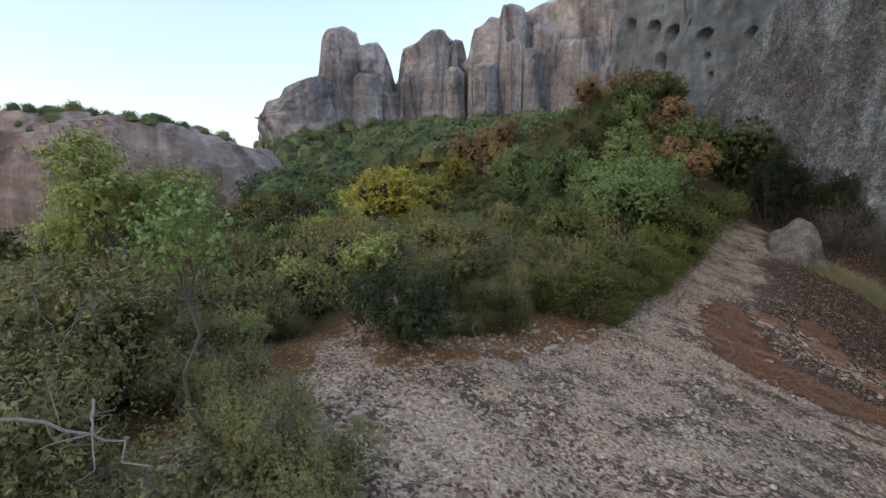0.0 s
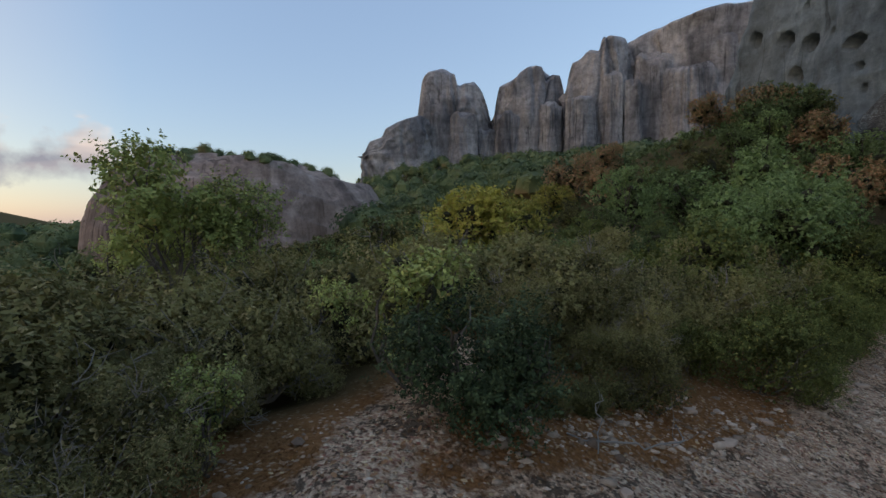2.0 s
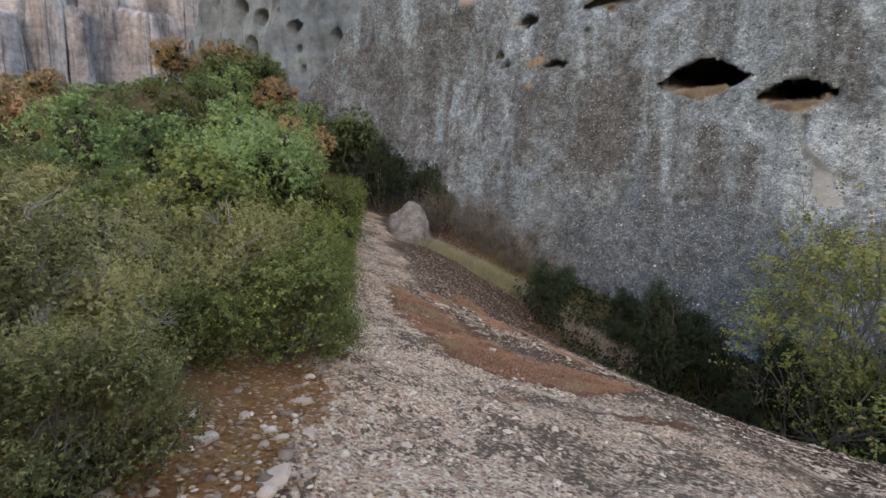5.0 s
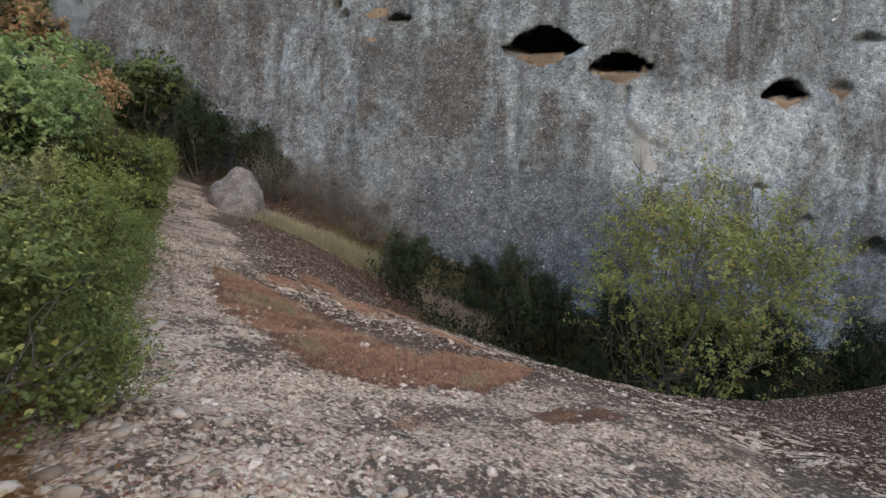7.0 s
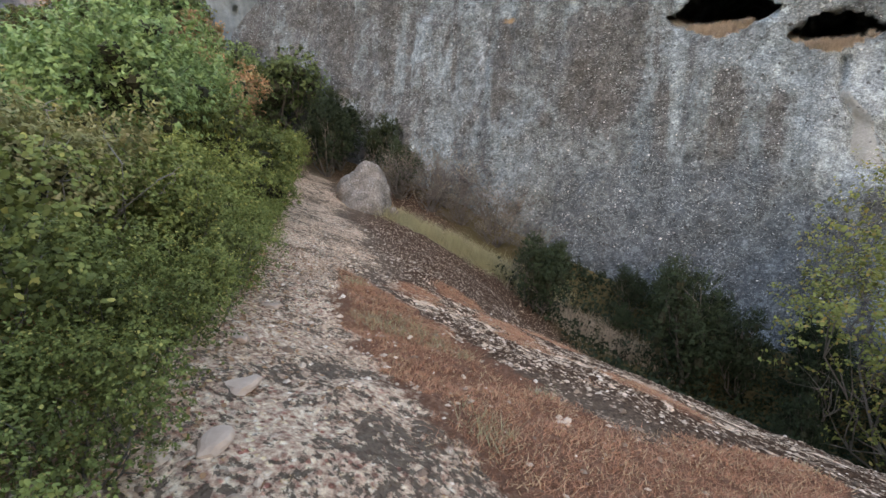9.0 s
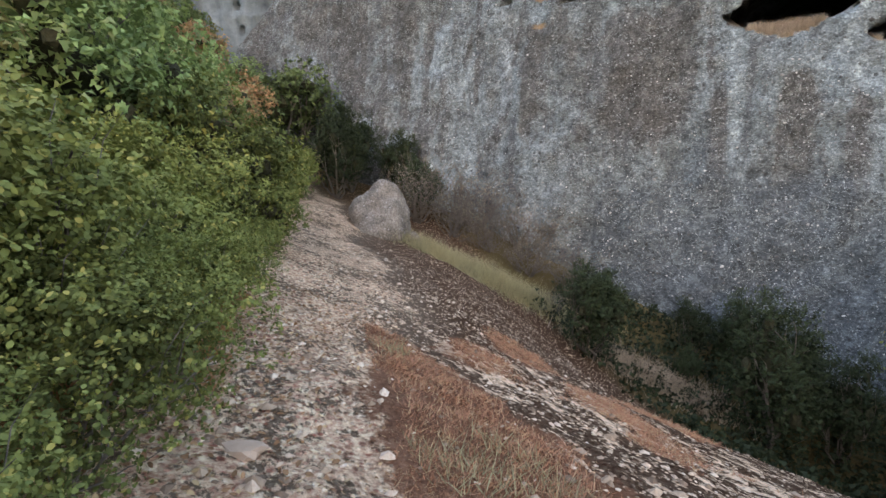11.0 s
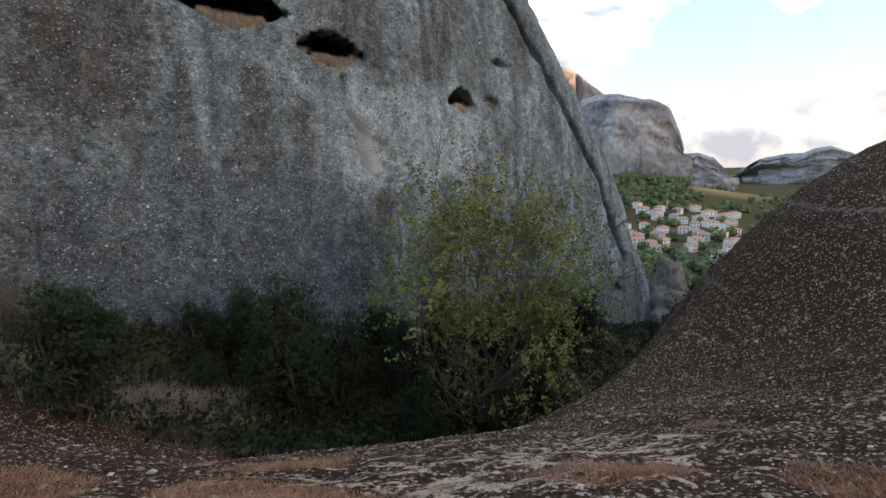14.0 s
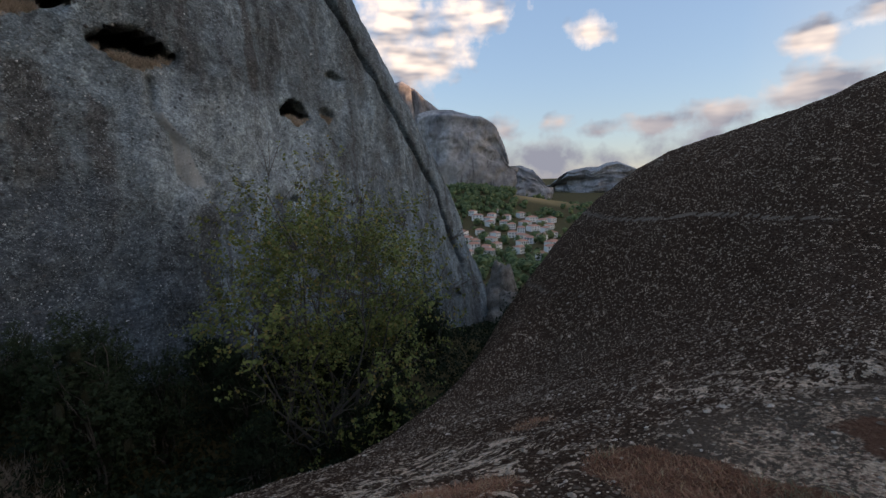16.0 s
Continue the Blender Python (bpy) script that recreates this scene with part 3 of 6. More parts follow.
def gully_floor(x, y):
    z = soft_interp(y, [-900, -400, -200, -60, -20, 5, 10, 16, 20, 23, 30, 60], [-62, -62, -55, -27, -15, -9.5, -8.2, -5.8, -4.0, -2.7, -0.6, 6], 2.0)
    return z + 0.25 * np.clip(np.asarray(x) - 21, 0, 8)


def dome_reach(x, y):
    """How far the dome in the south-east is drawn out from the hub of the slab at (7, 12.1): 1 elsewhere."""
    dx, dy = np.asarray(x, float) - 7.0, np.asarray(y, float) - 12.1
    r, az = np.hypot(dx, dy), np.degrees(np.arctan2(dy, dx))
    share = 0.42 * smooth(-36, -58, az) * smooth(-116, -96, az) * smooth(48, 28, r)
    k = 1 + share
    for _ in range(24):
        k = 0.5 * k + 0.5 * (1 + share * smooth(5.5, 9.0, r / k))
    return k


def land(x, y):
    k = dome_reach(x, y)
    return -0.67 + k * (plain_land(7.0 + (np.asarray(x, float) - 7.0) / k, 12.1 + (np.asarray(y, float) - 12.1) / k) + 0.67)


def plain_land(x, y):
    x, y = np.asarray(x, float), np.asarray(y, float)
    over = np.maximum(0, x - 8 - 1.05 * np.maximum(0, y - 13))
    drop = np.maximum(0, x - 15.0 + 2.5 * smooth(6, 2, y) - 0.55 * np.maximum(0, y - 14))
    q = path_profile(y)
    q = q - smooth(4, -1, x) * np.maximum(0, q + 0.5)
    slab = q - 0.28 * np.maximum(x, -1.0) - 0.12 * np.clip(-1 - x, 0, 40) - 0.025 * over ** 2 - 0.10 * drop ** 2
    slab = slab - 0.4 * smooth(17, 23, y) * smooth(18.5, 14, x)
    rise = soft_interp(y, [-60, -30, -14, -6, -4, -0.7, 1.8, 3.7, 5.2], [-2.0, 4.6, 5.6, 4.9, 4.5, 4.15, 2.5, 0.8, 0], 0.8)
    slab = slab + rise * smooth(1, 8.8, x) * (0.86 + 0.14 * smooth(8, 13, x) + 0.12 * smooth(9.8, 7.2, x))
    low = gully_floor(x, y)
    d = slab - low
    base = low + np.where(d > 0, np.sqrt(d * d + 0.2), np.minimum(0.45, 0.45 + d * 0.02)) * smooth(-6, 1, d)
    base = np.where(x < 8, slab, base)
    # wooded slope to the north, with a spur towards the cliff
    hill = -1.3 + 0.09 * np.minimum(y - 18, 42) + 0.16 * np.maximum(0, y - 60) + 0.5 * smooth(2, 8, x) + 7.0 * np.exp(-((x - 16) / 13) ** 2 - ((y - 48) / 15) ** 2)
    hill = hill - 0.26 * np.clip(-2 - x, 0, 48) + 0.25 * np.clip(x - 20, 0, 60)
    w = smooth(15, 30, y - 0.9 * np.maximum(0, x - 8))
    z = base * (1 - w) + hill * w
    # the far land: a plain to the south, high ground to the north
    r = np.hypot(x, y)
    far = np.where(y > 0, np.minimum(0.15 * y, 40) * smooth(-0.8, -0.15, x / np.maximum(y, 1.0)) - 4, -60 + 0 * x)
    east = smooth(30, 80, x) * smooth(40, -60, y)
    far = far * (1 - smooth(-20, 120, x - y)) - 60 * smooth(-20, 120, x - y)
    far = far + 0.045 * np.clip(r - 380, 0, 2600) * smooth(0, 1, (x - y) / 400)
    far = far + 42 * np.exp(-((x - 553) / 120) ** 2 - ((y + 516) / 110) ** 2) + 22 * np.exp(-((x - 520) / 90) ** 2 - ((y + 640) / 80) ** 2)
    # an unseen ridge in the west, added to keep the sun off the place
    far = far + 362 * smooth(1500, 2300, -x * 0.87 - y * 0.5) * (1 + 0.04 * vnoise(y * 0.002, x * 0.002, 0, 70))
    f = smooth(80, 260, r)
    z = z * (1 - f) + far * f
    return z


# centre line and half width of the band of russet plants on the slab
BAND = [(8.85, 14.2, 0.25), (7.75, 12.3, 0.72), (7.0, 10.8, 0.84), (6.6, 9.5, 0.90), (7.2, 8.65, 0.62), (8.7, 8.15, 0.42)]
# smaller patches: x, y, half length, half width, turn in degrees
PATCHES = [(6.95, 6.95, 0.95, 0.42, -32), (11.3, 13.9, 1.5, 0.62, 35), (9.7, 13.6, 1.1, 0.6, 25), (10.5, 12.2, 1.3, 0.5, 52), (9.3, 11.4, 0.6, 0.25, 60), (9.5, 9.4, 0.8, 0.4, 70), (11.6, 11.9, 0.8, 0.25, 60)]


def zone_band(x, y):
    best = np.full(np.shape(x), -9.0)
    for (x0, y0, w0), (x1, y1, w1) in zip(BAND, BAND[1:]):
        k = np.clip(((x - x0) * (x1 - x0) + (y - y0) * (y1 - y0)) / ((x1 - x0) ** 2 + (y1 - y0) ** 2), 0, 1)
        d = np.hypot(x - x0 - k * (x1 - x0), y - y0 - k * (y1 - y0))
        best = np.maximum(best, 1.5 - d / (w0 + k * (w1 - w0)))
    return best


def zone_moss(x, y):
    """Bands and patches of russet dry plants on the bare slab: 0.5 on their edges."""
    best = zone_band(x, y)
    for cx, cy, a, b, turn in PATCHES:
        c, q = math.cos(radians(turn)), math.sin(radians(turn))
        u, v = (x - cx) * c + (y - cy) * q, (y - cy) * c - (x - cx) * q
        best = np.maximum(best, 1.2 - np.hypot(u / a, v / b))
    return np.clip(best, 0, 1)


def zone_crust(x, y):
    """How far the dark lichen crust of the slab's flank has closed."""
    line = soft_interp(y, [-5, 1, 2.5, 4, 6, 7.5, 8.6, 9.6, 10.8, 11.6, 12.9, 14.4, 16, 20, 26], [4.0, 4.6, 5.0, 5.6, 6.8, 8.4, 8.0, 7.2, 6.9, 7.1, 8.2, 9.0, 10.9, 14.2, 18], 0.5)
    return smooth(-0.3, 1.5, x - line + 0.7 * vnoise(x * 0.6, y * 0.6, 0, 8))


def axis(lo, hi, step, left, right, growth=1.16):
    mid = list(np.arange(lo, hi, step))
    a, s = lo, step
    while a > left:
        s *= growth
        a -= s
        mid.insert(0, a)
    b, s = mid[-1], step
    while b < right:
        s *= growth
        b += s
        mid.append(b)
    return np.array(mid)


def fine_relief(x, y):
    near = smooth(60, 20, np.hypot(x - 7, y - 8))
    return near * (0.06 * fbm(x * 0.8, y * 0.8, 0, 4, 3) + 0.028 * fbm(x * 3.1, y * 3.1, 0, 3, 9)) + (1 - near) * 0.0


def build_ground():
    xs = axis(-3.0, 18.0, 0.11, -3200, 3200, 1.18)
    ys = axis(-6.5, 21.0, 0.11, -3200, 3200, 1.18)
    X, Y = np.meshgrid(xs, ys, indexing="ij")
    Z = land(X, Y) + fine_relief(X, Y)
    k = dome_reach(X, Y)
    U, W = 7.0 + (X - 7.0) / k, 12.1 + (Y - 12.1) / k
    H = -0.67 + (Z + 0.67) / k
    dome = smooth(5, 2, W) * smooth(2, 6, U)
    wave = 0.10 * vnoise(U * 0.5, W * 0.5, 0, 55) + 0.04 * vnoise(U * 2, W * 2, 0, 56)
    shelf = np.maximum(np.exp(-((H + 0.04 * U + 0.78 + wave) / 0.040) ** 2), np.exp(-((H + 0.12 * U + 1.44 + wave) / 0.040) ** 2)) * dome * smooth(7.2, 8.4, U) * smooth(1.0, 0.2, H)
    bed = (H + 0.05 * U + wave) / 0.62
    Z = Z + 0.05 * shelf + 0.035 * np.exp(-((bed - np.floor(bed) - 0.5) / 0.16) ** 2) * dome
    V = np.stack([X, Y, Z], -1).reshape(-1, 3)
    me = mesh_of("ground", V, grid_faces(len(xs), len(ys)), GROUND)
    attribute(me, "moss", zone_moss(X, Y))
    attribute(me, "shelf", shelf)
    soil_line = Y - (5.9 + 0.93 * X) - 1.45 * smooth(2.6, 4.2, X) - 0.42 * np.maximum(0, X - 7)
    soil = smooth(-0.55, 0.4, soil_line + 0.5 * vnoise(X * 1.2, Y * 1.2, 0, 5)) * smooth(11, 5, X) * smooth(-9, -3, X)
    soil = np.maximum(soil, smooth(0.9, 0.3, np.abs(X + 1.2 - 0.05 * (Y - 4))) * smooth(1, 2.5, Y) * 0.6)
    trail = np.exp(-((X + 1.25 - 0.08 * (Y - 4)) / 0.5) ** 2) * smooth(2.0, 3.6, Y) * smooth(9.5, 7, Y)
    attribute(me, "soil", soil * (1 - 0.8 * trail))
    centre = 1.1 + 0.62 * (Y - 4.5)
    field = np.maximum(smooth(1.0, 0.6, np.hypot((X - 500) / 95, (Y + 610) / 55)), smooth(1.0, 0.6, np.hypot((X - 590) / 130, (Y + 700) / 40)))
    attribute(me, "field", field)
    attribute(me, "path", np.maximum(trail, np.exp(-((X - centre) / 1.3) ** 2) * smooth(-2, 1, Y) * smooth(26, 18, Y)))
    crust = zone_crust(X, Y)
    attribute(me, "dark", crust)
    worn = np.exp(-((X - 10.4 + 0.25 * (Y - 10)) / 1.5) ** 2) * smooth(6.8, 8.0, Y) * smooth(15.5, 13, Y)
    worn = np.maximum(worn, 0.9 * np.exp(-((X - 7.8) / 1.8) ** 2 - ((Y - 5.2) / 1.5) ** 2))
    attribute(me, "worn", worn)
    green = np.maximum(smooth(0.5, 3.0, soil_line) * smooth(12, 9, X - 0.2 * Y), smooth(24, 34, Y))
    green = np.maximum(green, smooth(18.0, 19.5, X - 0.35 * np.maximum(0, Y - 14)))
    green = np.maximum(green, smooth(35, 60, np.hypot(X, Y)))
    green = np.maximum(green, smooth(-2.0, -3.2, X))
    attribute(me, "green", green * (1 - trail))
    return tagged(new("ground", me), "bare grey conglomerate slab sloping into scrubland", "ground", "", "structure")


ground = build_ground()


def on_land(x, y):
    return float(land(x, y) + fine_relief(np.float64(x), np.float64(y)))


# ---- the near rock wall ----
WALL_Y = [-40, -19, -2, 0.4, 6.6, 9.6, 13.5, 18.8, 30, 38, 45]
WALL_X = [46, 37.9, 31.6, 30.6, 27.8, 27.0, 26.0, 25.2, 23, 21.3, 20.3]


def far_edge(z):
    """The y at which the wall turns away, by height."""
    return np.where(z < 11, -22 + (z + 8.8) * 0.9, -4.2 + (z - 11) * 0.62) + 0.3 * np.maximum(0, -z)


def wall_plan(y, z):
    x = soft_interp(y, WALL_Y, WALL_X, 1.5) + 0.12 * (z - 5)
    edge = far_edge(z)
    d = np.maximum(0, edge - y)
    x = x + 0.10 * d ** 2 + 1.4 * np.maximum(0, d - 3)
    edge = 1.4 + np.where(z < 8, 38, np.where(z < 15, 38 - (z - 8) * 0.95, 31.35 - (z - 15) * 0.3))
    d = np.maximum(0, y - edge)
    return x + 0.8 * d + 0.30 * d ** 2


# y, z, half width, height of the arch, depth of the sill, depth into the rock
CAVES = [(11.7, 5.75, 1.95, 1.15, 0.95, 13.0), (8.0, 4.8, 1.5, 0.78, 0.95, 11.0), (0.45, 3.55, 1.15, 0.75, 0.75, 7.0), (-1.95, 3.8, 0.55, 0.5, 0.5, 0.5),
         (19.0, 7.45, 0.75, 0.28, 0.25, 1.0), (22.7, 8.5, 0.35, 0.4, 0.3, 0.6), (21.1, 10.3, 0.75, 0.5, 0.4, 0.9), (16.3, 10.35, 1.45, 0.7, 0.35, 2.0),
         (25.2, 12.9, 1.9, 0.8, 0.7, 1.3), (19.6, -2.55, 0.5, 0.22, 0.2, 0.7), (1.3, -0.95, 0.45, 0.3, 0.35, 0.5), (-4.2, -4.0, 0.8, 0.7, 0.5, 1.0),
         (-1.1, -2.55, 0.4, 0.25, 0.2, 0.5), (-3.0, 6.3, 0.8, 0.25, 0.4, 0.6), (-16.2, -9.8, 0.8, 0.7, 0.6, 1.0), (-5.7, -2.8, 0.5, 0.5, 0.4, 0.8), (17.3, 8.8, 0.3, 0.45, 0.5, 0.25),
         (22.2, 7.9, 0.4, 0.35, 0.2, 0.6)]


def build_wall():
    ys = np.concatenate([np.arange(-44, -24, 0.4), np.arange(-24, 28, 0.14), np.arange(28, 52, 0.4)])
    zs = np.concatenate([np.arange(-16, 11.5, 0.14), np.arange(11.5, 46, 0.5)])
    Y, Z = np.meshgrid(ys, zs, indexing="ij")
    X = wall_plan(Y, Z)
    X = X + 0.35 * fbm(Y * 0.22, Z * 0.12, 0, 3, 21) + 0.11 * fbm(Y * 1.3, Z * 0.9, 0, 4, 25) + 0.035 * fbm(Y * 3.4, Z * 3.0, 0, 2, 29) + 0.10 * fbm(Y * 0.9, Z * 0.16, 0, 3, 33)
    # rounded foot and shoulders
    X = X + 0.02 * np.maximum(0, Z - 16) ** 1.6
    # leaning flake and its crevice at the far edge
    e = far_edge(Z) - Y
    X = X + 1.3 * np.exp(-((e + 0.9) / 0.20) ** 2) * smooth(-9, -5, Z)
    X = X - 0.06 * np.exp(-((e - 0.2) / 1.1) ** 2)
    # crack under the second cave, with a fallen flake
    cy = 7.8 - 0.25 * (3.9 - Z) + 0.12 * np.sin(Z * 3)
    X = X + 0.40 * np.exp(-((Y - cy) / 0.13) ** 2) * smooth(-1.0, 0.0, Z) * smooth(4.1, 3.7, Z)
    X = X + 0.25 * smooth(0.0, 0.15, cy - Y) * smooth(2.6, 0.6, cy - Y) * smooth(1.9 + 0.0 * Z, 1.6, Z + 0.55 * (cy - Y)) * smooth(-1.5, -0.5, Z)
    straw = np.zeros_like(X)
    shift_y, shift_z = np.zeros_like(X), np.zeros_like(X)
    for y, z, w, top, sill, deep in CAVES:
        u = np.clip(np.abs(Y - y) / w, 0, 1)
        wob = 0.06 * vnoise(Y * 2.3, Z * 2.3, 0, int(abs(y) * 10))
        up = top * (1 - u ** 1.6) + wob
        lo = -sill * (1 - u ** 1.15) + wob
        v = Z - z
        inside = np.minimum(np.maximum(0, up - v) * 45, np.maximum(0, v - lo) * (0.45 + 45 * smooth(-0.30 * sill, -0.14 * sill, v + wob)))
        inside = np.where(u < 1, np.minimum(inside, deep * np.sqrt(np.maximum(0, 1 - u ** 2)) + 0.0), 0)
        X = X + inside
        grown = smooth(0.4, 1.6, inside) * (w > 0.6) * (v > -0.30 * sill)
        shift_y = shift_y + 0.7 * (Y - y) * grown
        shift_z = shift_z + (0.9 * w + np.maximum(0, v)) * 0.7 * grown
        if w > 0.9 or y == -1.95:
            straw = np.maximum(straw, smooth(0.03, 0.10, inside) * smooth(-0.05 * sill, -0.22 * sill, v))
        rim = np.exp(-(np.minimum(np.abs(up - v), np.abs(v - lo)) / 0.25) ** 2) * (u < 1)
        X = X + 0.05 * rim
    V = np.stack([X, Y + shift_y, Z + shift_z], -1).reshape(-1, 3)
    me = mesh_of("rock_wall", V, grid_faces(len(ys), len(zs))[:, ::-1], WALL)
    attribute(me, "straw", straw)
    drip = np.exp(-((Y - 16.4) / 2.1) ** 2) * smooth(0.0, 2.5, Z) * smooth(7.4, 6.0, Z)
    drip = np.maximum(drip, np.exp(-((Y - 20.6) / 0.7) ** 2) * smooth(-0.5, 3, Z) * smooth(7.5, 6, Z))
    drip = np.maximum(drip, 0.8 * np.exp(-((Y - 11.0) / 0.6) ** 2) * smooth(-2, 0, Z) * smooth(4.2, 3, Z))
    drip = np.maximum(drip, 0.75 * smooth(25, 29, Y) * smooth(14, 9, Z))
    drip = np.maximum(drip, 0.7 * np.exp(-((Y - 4.0) / 1.0) ** 2) * smooth(5, 9, Z))
    drip = np.maximum(drip, 0.34 * smooth(13, 17, Y) * smooth(-0.5, 2, Z))
    # long dark drip marks under the holes: y, half width, foot and head
    for y0, w, foot, head in ((26.2, 0.35, -1, 9), (23.6, 0.28, 2, 12), (21.9, 0.45, 1, 9), (13.6, 0.3, -2, 4), (9.4, 0.3, -3, 3.5), (6.1, 0.25, 1, 9), (3.2, 0.35, 0, 12), (-1.0, 0.3, -1, 3), (28.5, 0.6, -1, 10)):
        lean = Y - y0 - 0.15 * vnoise(Z * 0.8, 0 * Z, 0, int(y0 * 10) % 97)
        drip = np.maximum(drip, 0.9 * np.exp(-(lean / w) ** 2) * smooth(foot, foot + 2, Z) * smooth(head, head - 1.5, Z))
    attribute(me, "brown", drip)
    # bluish-dark zone, stronger towards the foot of the wall
    low_dark = smooth(1.6, -1.2, Z + 0.6 * vnoise(Y * 0.5, 0 * Y, 0, 37)) * smooth(5, 9, Y) * smooth(20, 16, Y)
    attribute(me, "low_dark", np.maximum(low_dark, 0.8 * np.exp(-((Y - 14.2) / 1.1) ** 2) * smooth(3.4, 1.5, Z)))
    side = cy - Y
    attribute(me, "scar", smooth(-0.05, 0.12, side) * smooth(0.35 + 0.28 * np.maximum(0, 2.6 - Z), 0.15 + 0.28 * np.maximum(0, 2.6 - Z), side) * smooth(-0.6, 0.2, Z) * smooth(2.9, 2.4, Z))
    attribute(me, "orange", np.exp(-((Y - 20.3) / 0.9) ** 2 - ((Z - 7.9) / 0.35) ** 2) + 0.8 * np.exp(-((Y - 20.5) / 0.5) ** 2 - ((Z - 6.6) / 0.25) ** 2))
    wash = 0.75 * smooth(10, 7, Y) * smooth(-4, 1, Y) * smooth(-2.5, 0.5, Z) * smooth(6, 3, Z)
    wash = np.maximum(wash, smooth(0.0, 0.3, cy - Y) * smooth(1.2, 0.6, cy - Y) * smooth(-1.2, -0.5, Z) * smooth(1.8, 1.4, Z))
    wash = np.maximum(wash, 0.6 * np.exp(-((Y - 22.0) / 0.8) ** 2) * smooth(0, 4, Z))
    wash = np.maximum(wash, 0.7 * np.exp(-((Y - 20.5) / 1.5) ** 2 - ((Z + 2.2) / 1.2) ** 2))
    wash = np.maximum(wash, 0.7 * np.exp(-((Y + 3.5) / 0.7) ** 2) * smooth(3.0, 4.5, Z) * smooth(8, 6, Z))
    attribute(me, "pale", wash)
    return tagged(new("rock_wall", me), "towering grey conglomerate rock wall with hollowed caves", "cliff", "", "structure")


rock_wall = build_wall()


def lumps(rng, P, N, r, flat=0.5, sides=4):
    """Half-sunk stones: eight-sided lumps that lie on a surface at P with normals N."""
    n = len(P)
    t = unit(np.cross(N, np.array([0.15, 0.1, 1.0]) + rng.normal(size=(n, 3)) * 0.35))
    b = np.cross(N, t)
    k = lambda lo, hi: (r * rng.uniform(lo, hi, n))[:, None]
    ring = []
    for q in range(sides):
        c, w = math.cos(2 * math.pi * q / sides), math.sin(2 * math.pi * q / sides)
        ring.append(P + t * c * k(0.8, 1.4) + b * w * k(0.5, 1.0))
    V = np.stack(ring + [P + N * k(0.6 * flat, 1.1 * flat) + t * k(-0.3, 0.3), P - N * k(0.3, 0.4)], 1)
    F = np.array([(q, (q + 1) % sides, sides) for q in range(sides)] + [((q + 1) % sides, q, sides + 1) for q in range(sides)])
    return V.reshape(-1, 3), (F[None] + (sides + 2) * np.arange(n)[:, None, None]).reshape(-1, 3)


def stone_material(name, stops):
    n = Nodes(name)
    geo = n.add("NewGeometry")
    col = n.ramp(geo.outputs["Random Per Island"], stops)
    f = n.noise(26.0, 5.0, 0.65)
    return n.finish(n.mix(0.4, col, n.ramp(f, [(0.3, 0.15), (0.7, 0.85)]), "OVERLAY"), 0.85, n.bump(f, 0.4, 0.01), 0.25)


def unit(v):
    return v / (np.linalg.norm(v, axis=-1, keepdims=True) + 1e-9)


def build_wall_stones():
    """Cobbles of the conglomerate that stand out of the wall."""
    rng = np.random.default_rng(88)
    co = np.empty(len(rock_wall.data.vertices) * 3, np.float32)
    rock_wall.data.vertices.foreach_get("co", co)
    nor = np.empty_like(co)
    rock_wall.data.vertices.foreach_get("normal", nor)
    co, nor = co.reshape(-1, 3).astype(float), nor.reshape(-1, 3).astype(float)
    y, z = co[:, 1], co[:, 2]
    inner = co[:, 0] - wall_plan(y, z) < 0.75
    zone = smooth(0.45, 0.85, 0.5 + 0.5 * fbm(y * 0.45, z * 0.35, 0, 3, 17))
    low = np.exp(-((y - 17.3) / 2.2) ** 2 - ((z - 0.6) / 2.0) ** 2) + 0.8 * np.exp(-((y - 12.5) / 3.0) ** 2 - ((z - 2.2) / 1.6) ** 2)
    weight = (0.05 + 0.75 * zone + 1.3 * low) * inner * (y > -12) * (y < 27) * (z > -6) * (z < 13) * (1 - 0.6 * smooth(6, 2, y))
    pick = rng.choice(len(co), 12000, False, weight / weight.sum())
    N = nor[pick]
    N = N * np.where(N[:, :1] > 0, -1, 1)
    P = co[pick] + np.stack([0 * pick, rng.uniform(-0.07, 0.07, len(pick)), rng.uniform(-0.07, 0.07, len(pick))], 1)
    r = np.clip(rng.lognormal(-3.6, 0.42, len(pick)), 0.014, 0.10)
    COBBLE = stone_material("wall_cobbles", [(0.0, (0.06, 0.06, 0.06)), (0.5, (0.15, 0.16, 0.16)), (0.85, (0.27, 0.285, 0.285)), (1.0, (0.62, 0.63, 0.62))])
    return tagged(new("embedded_cobbles", mesh_of("embedded_cobbles", *lumps(rng, P, N, r), COBBLE, False)), "pale and grey cobbles set in the rock wall", "stones", "", "stuff")


build_wall_stones()


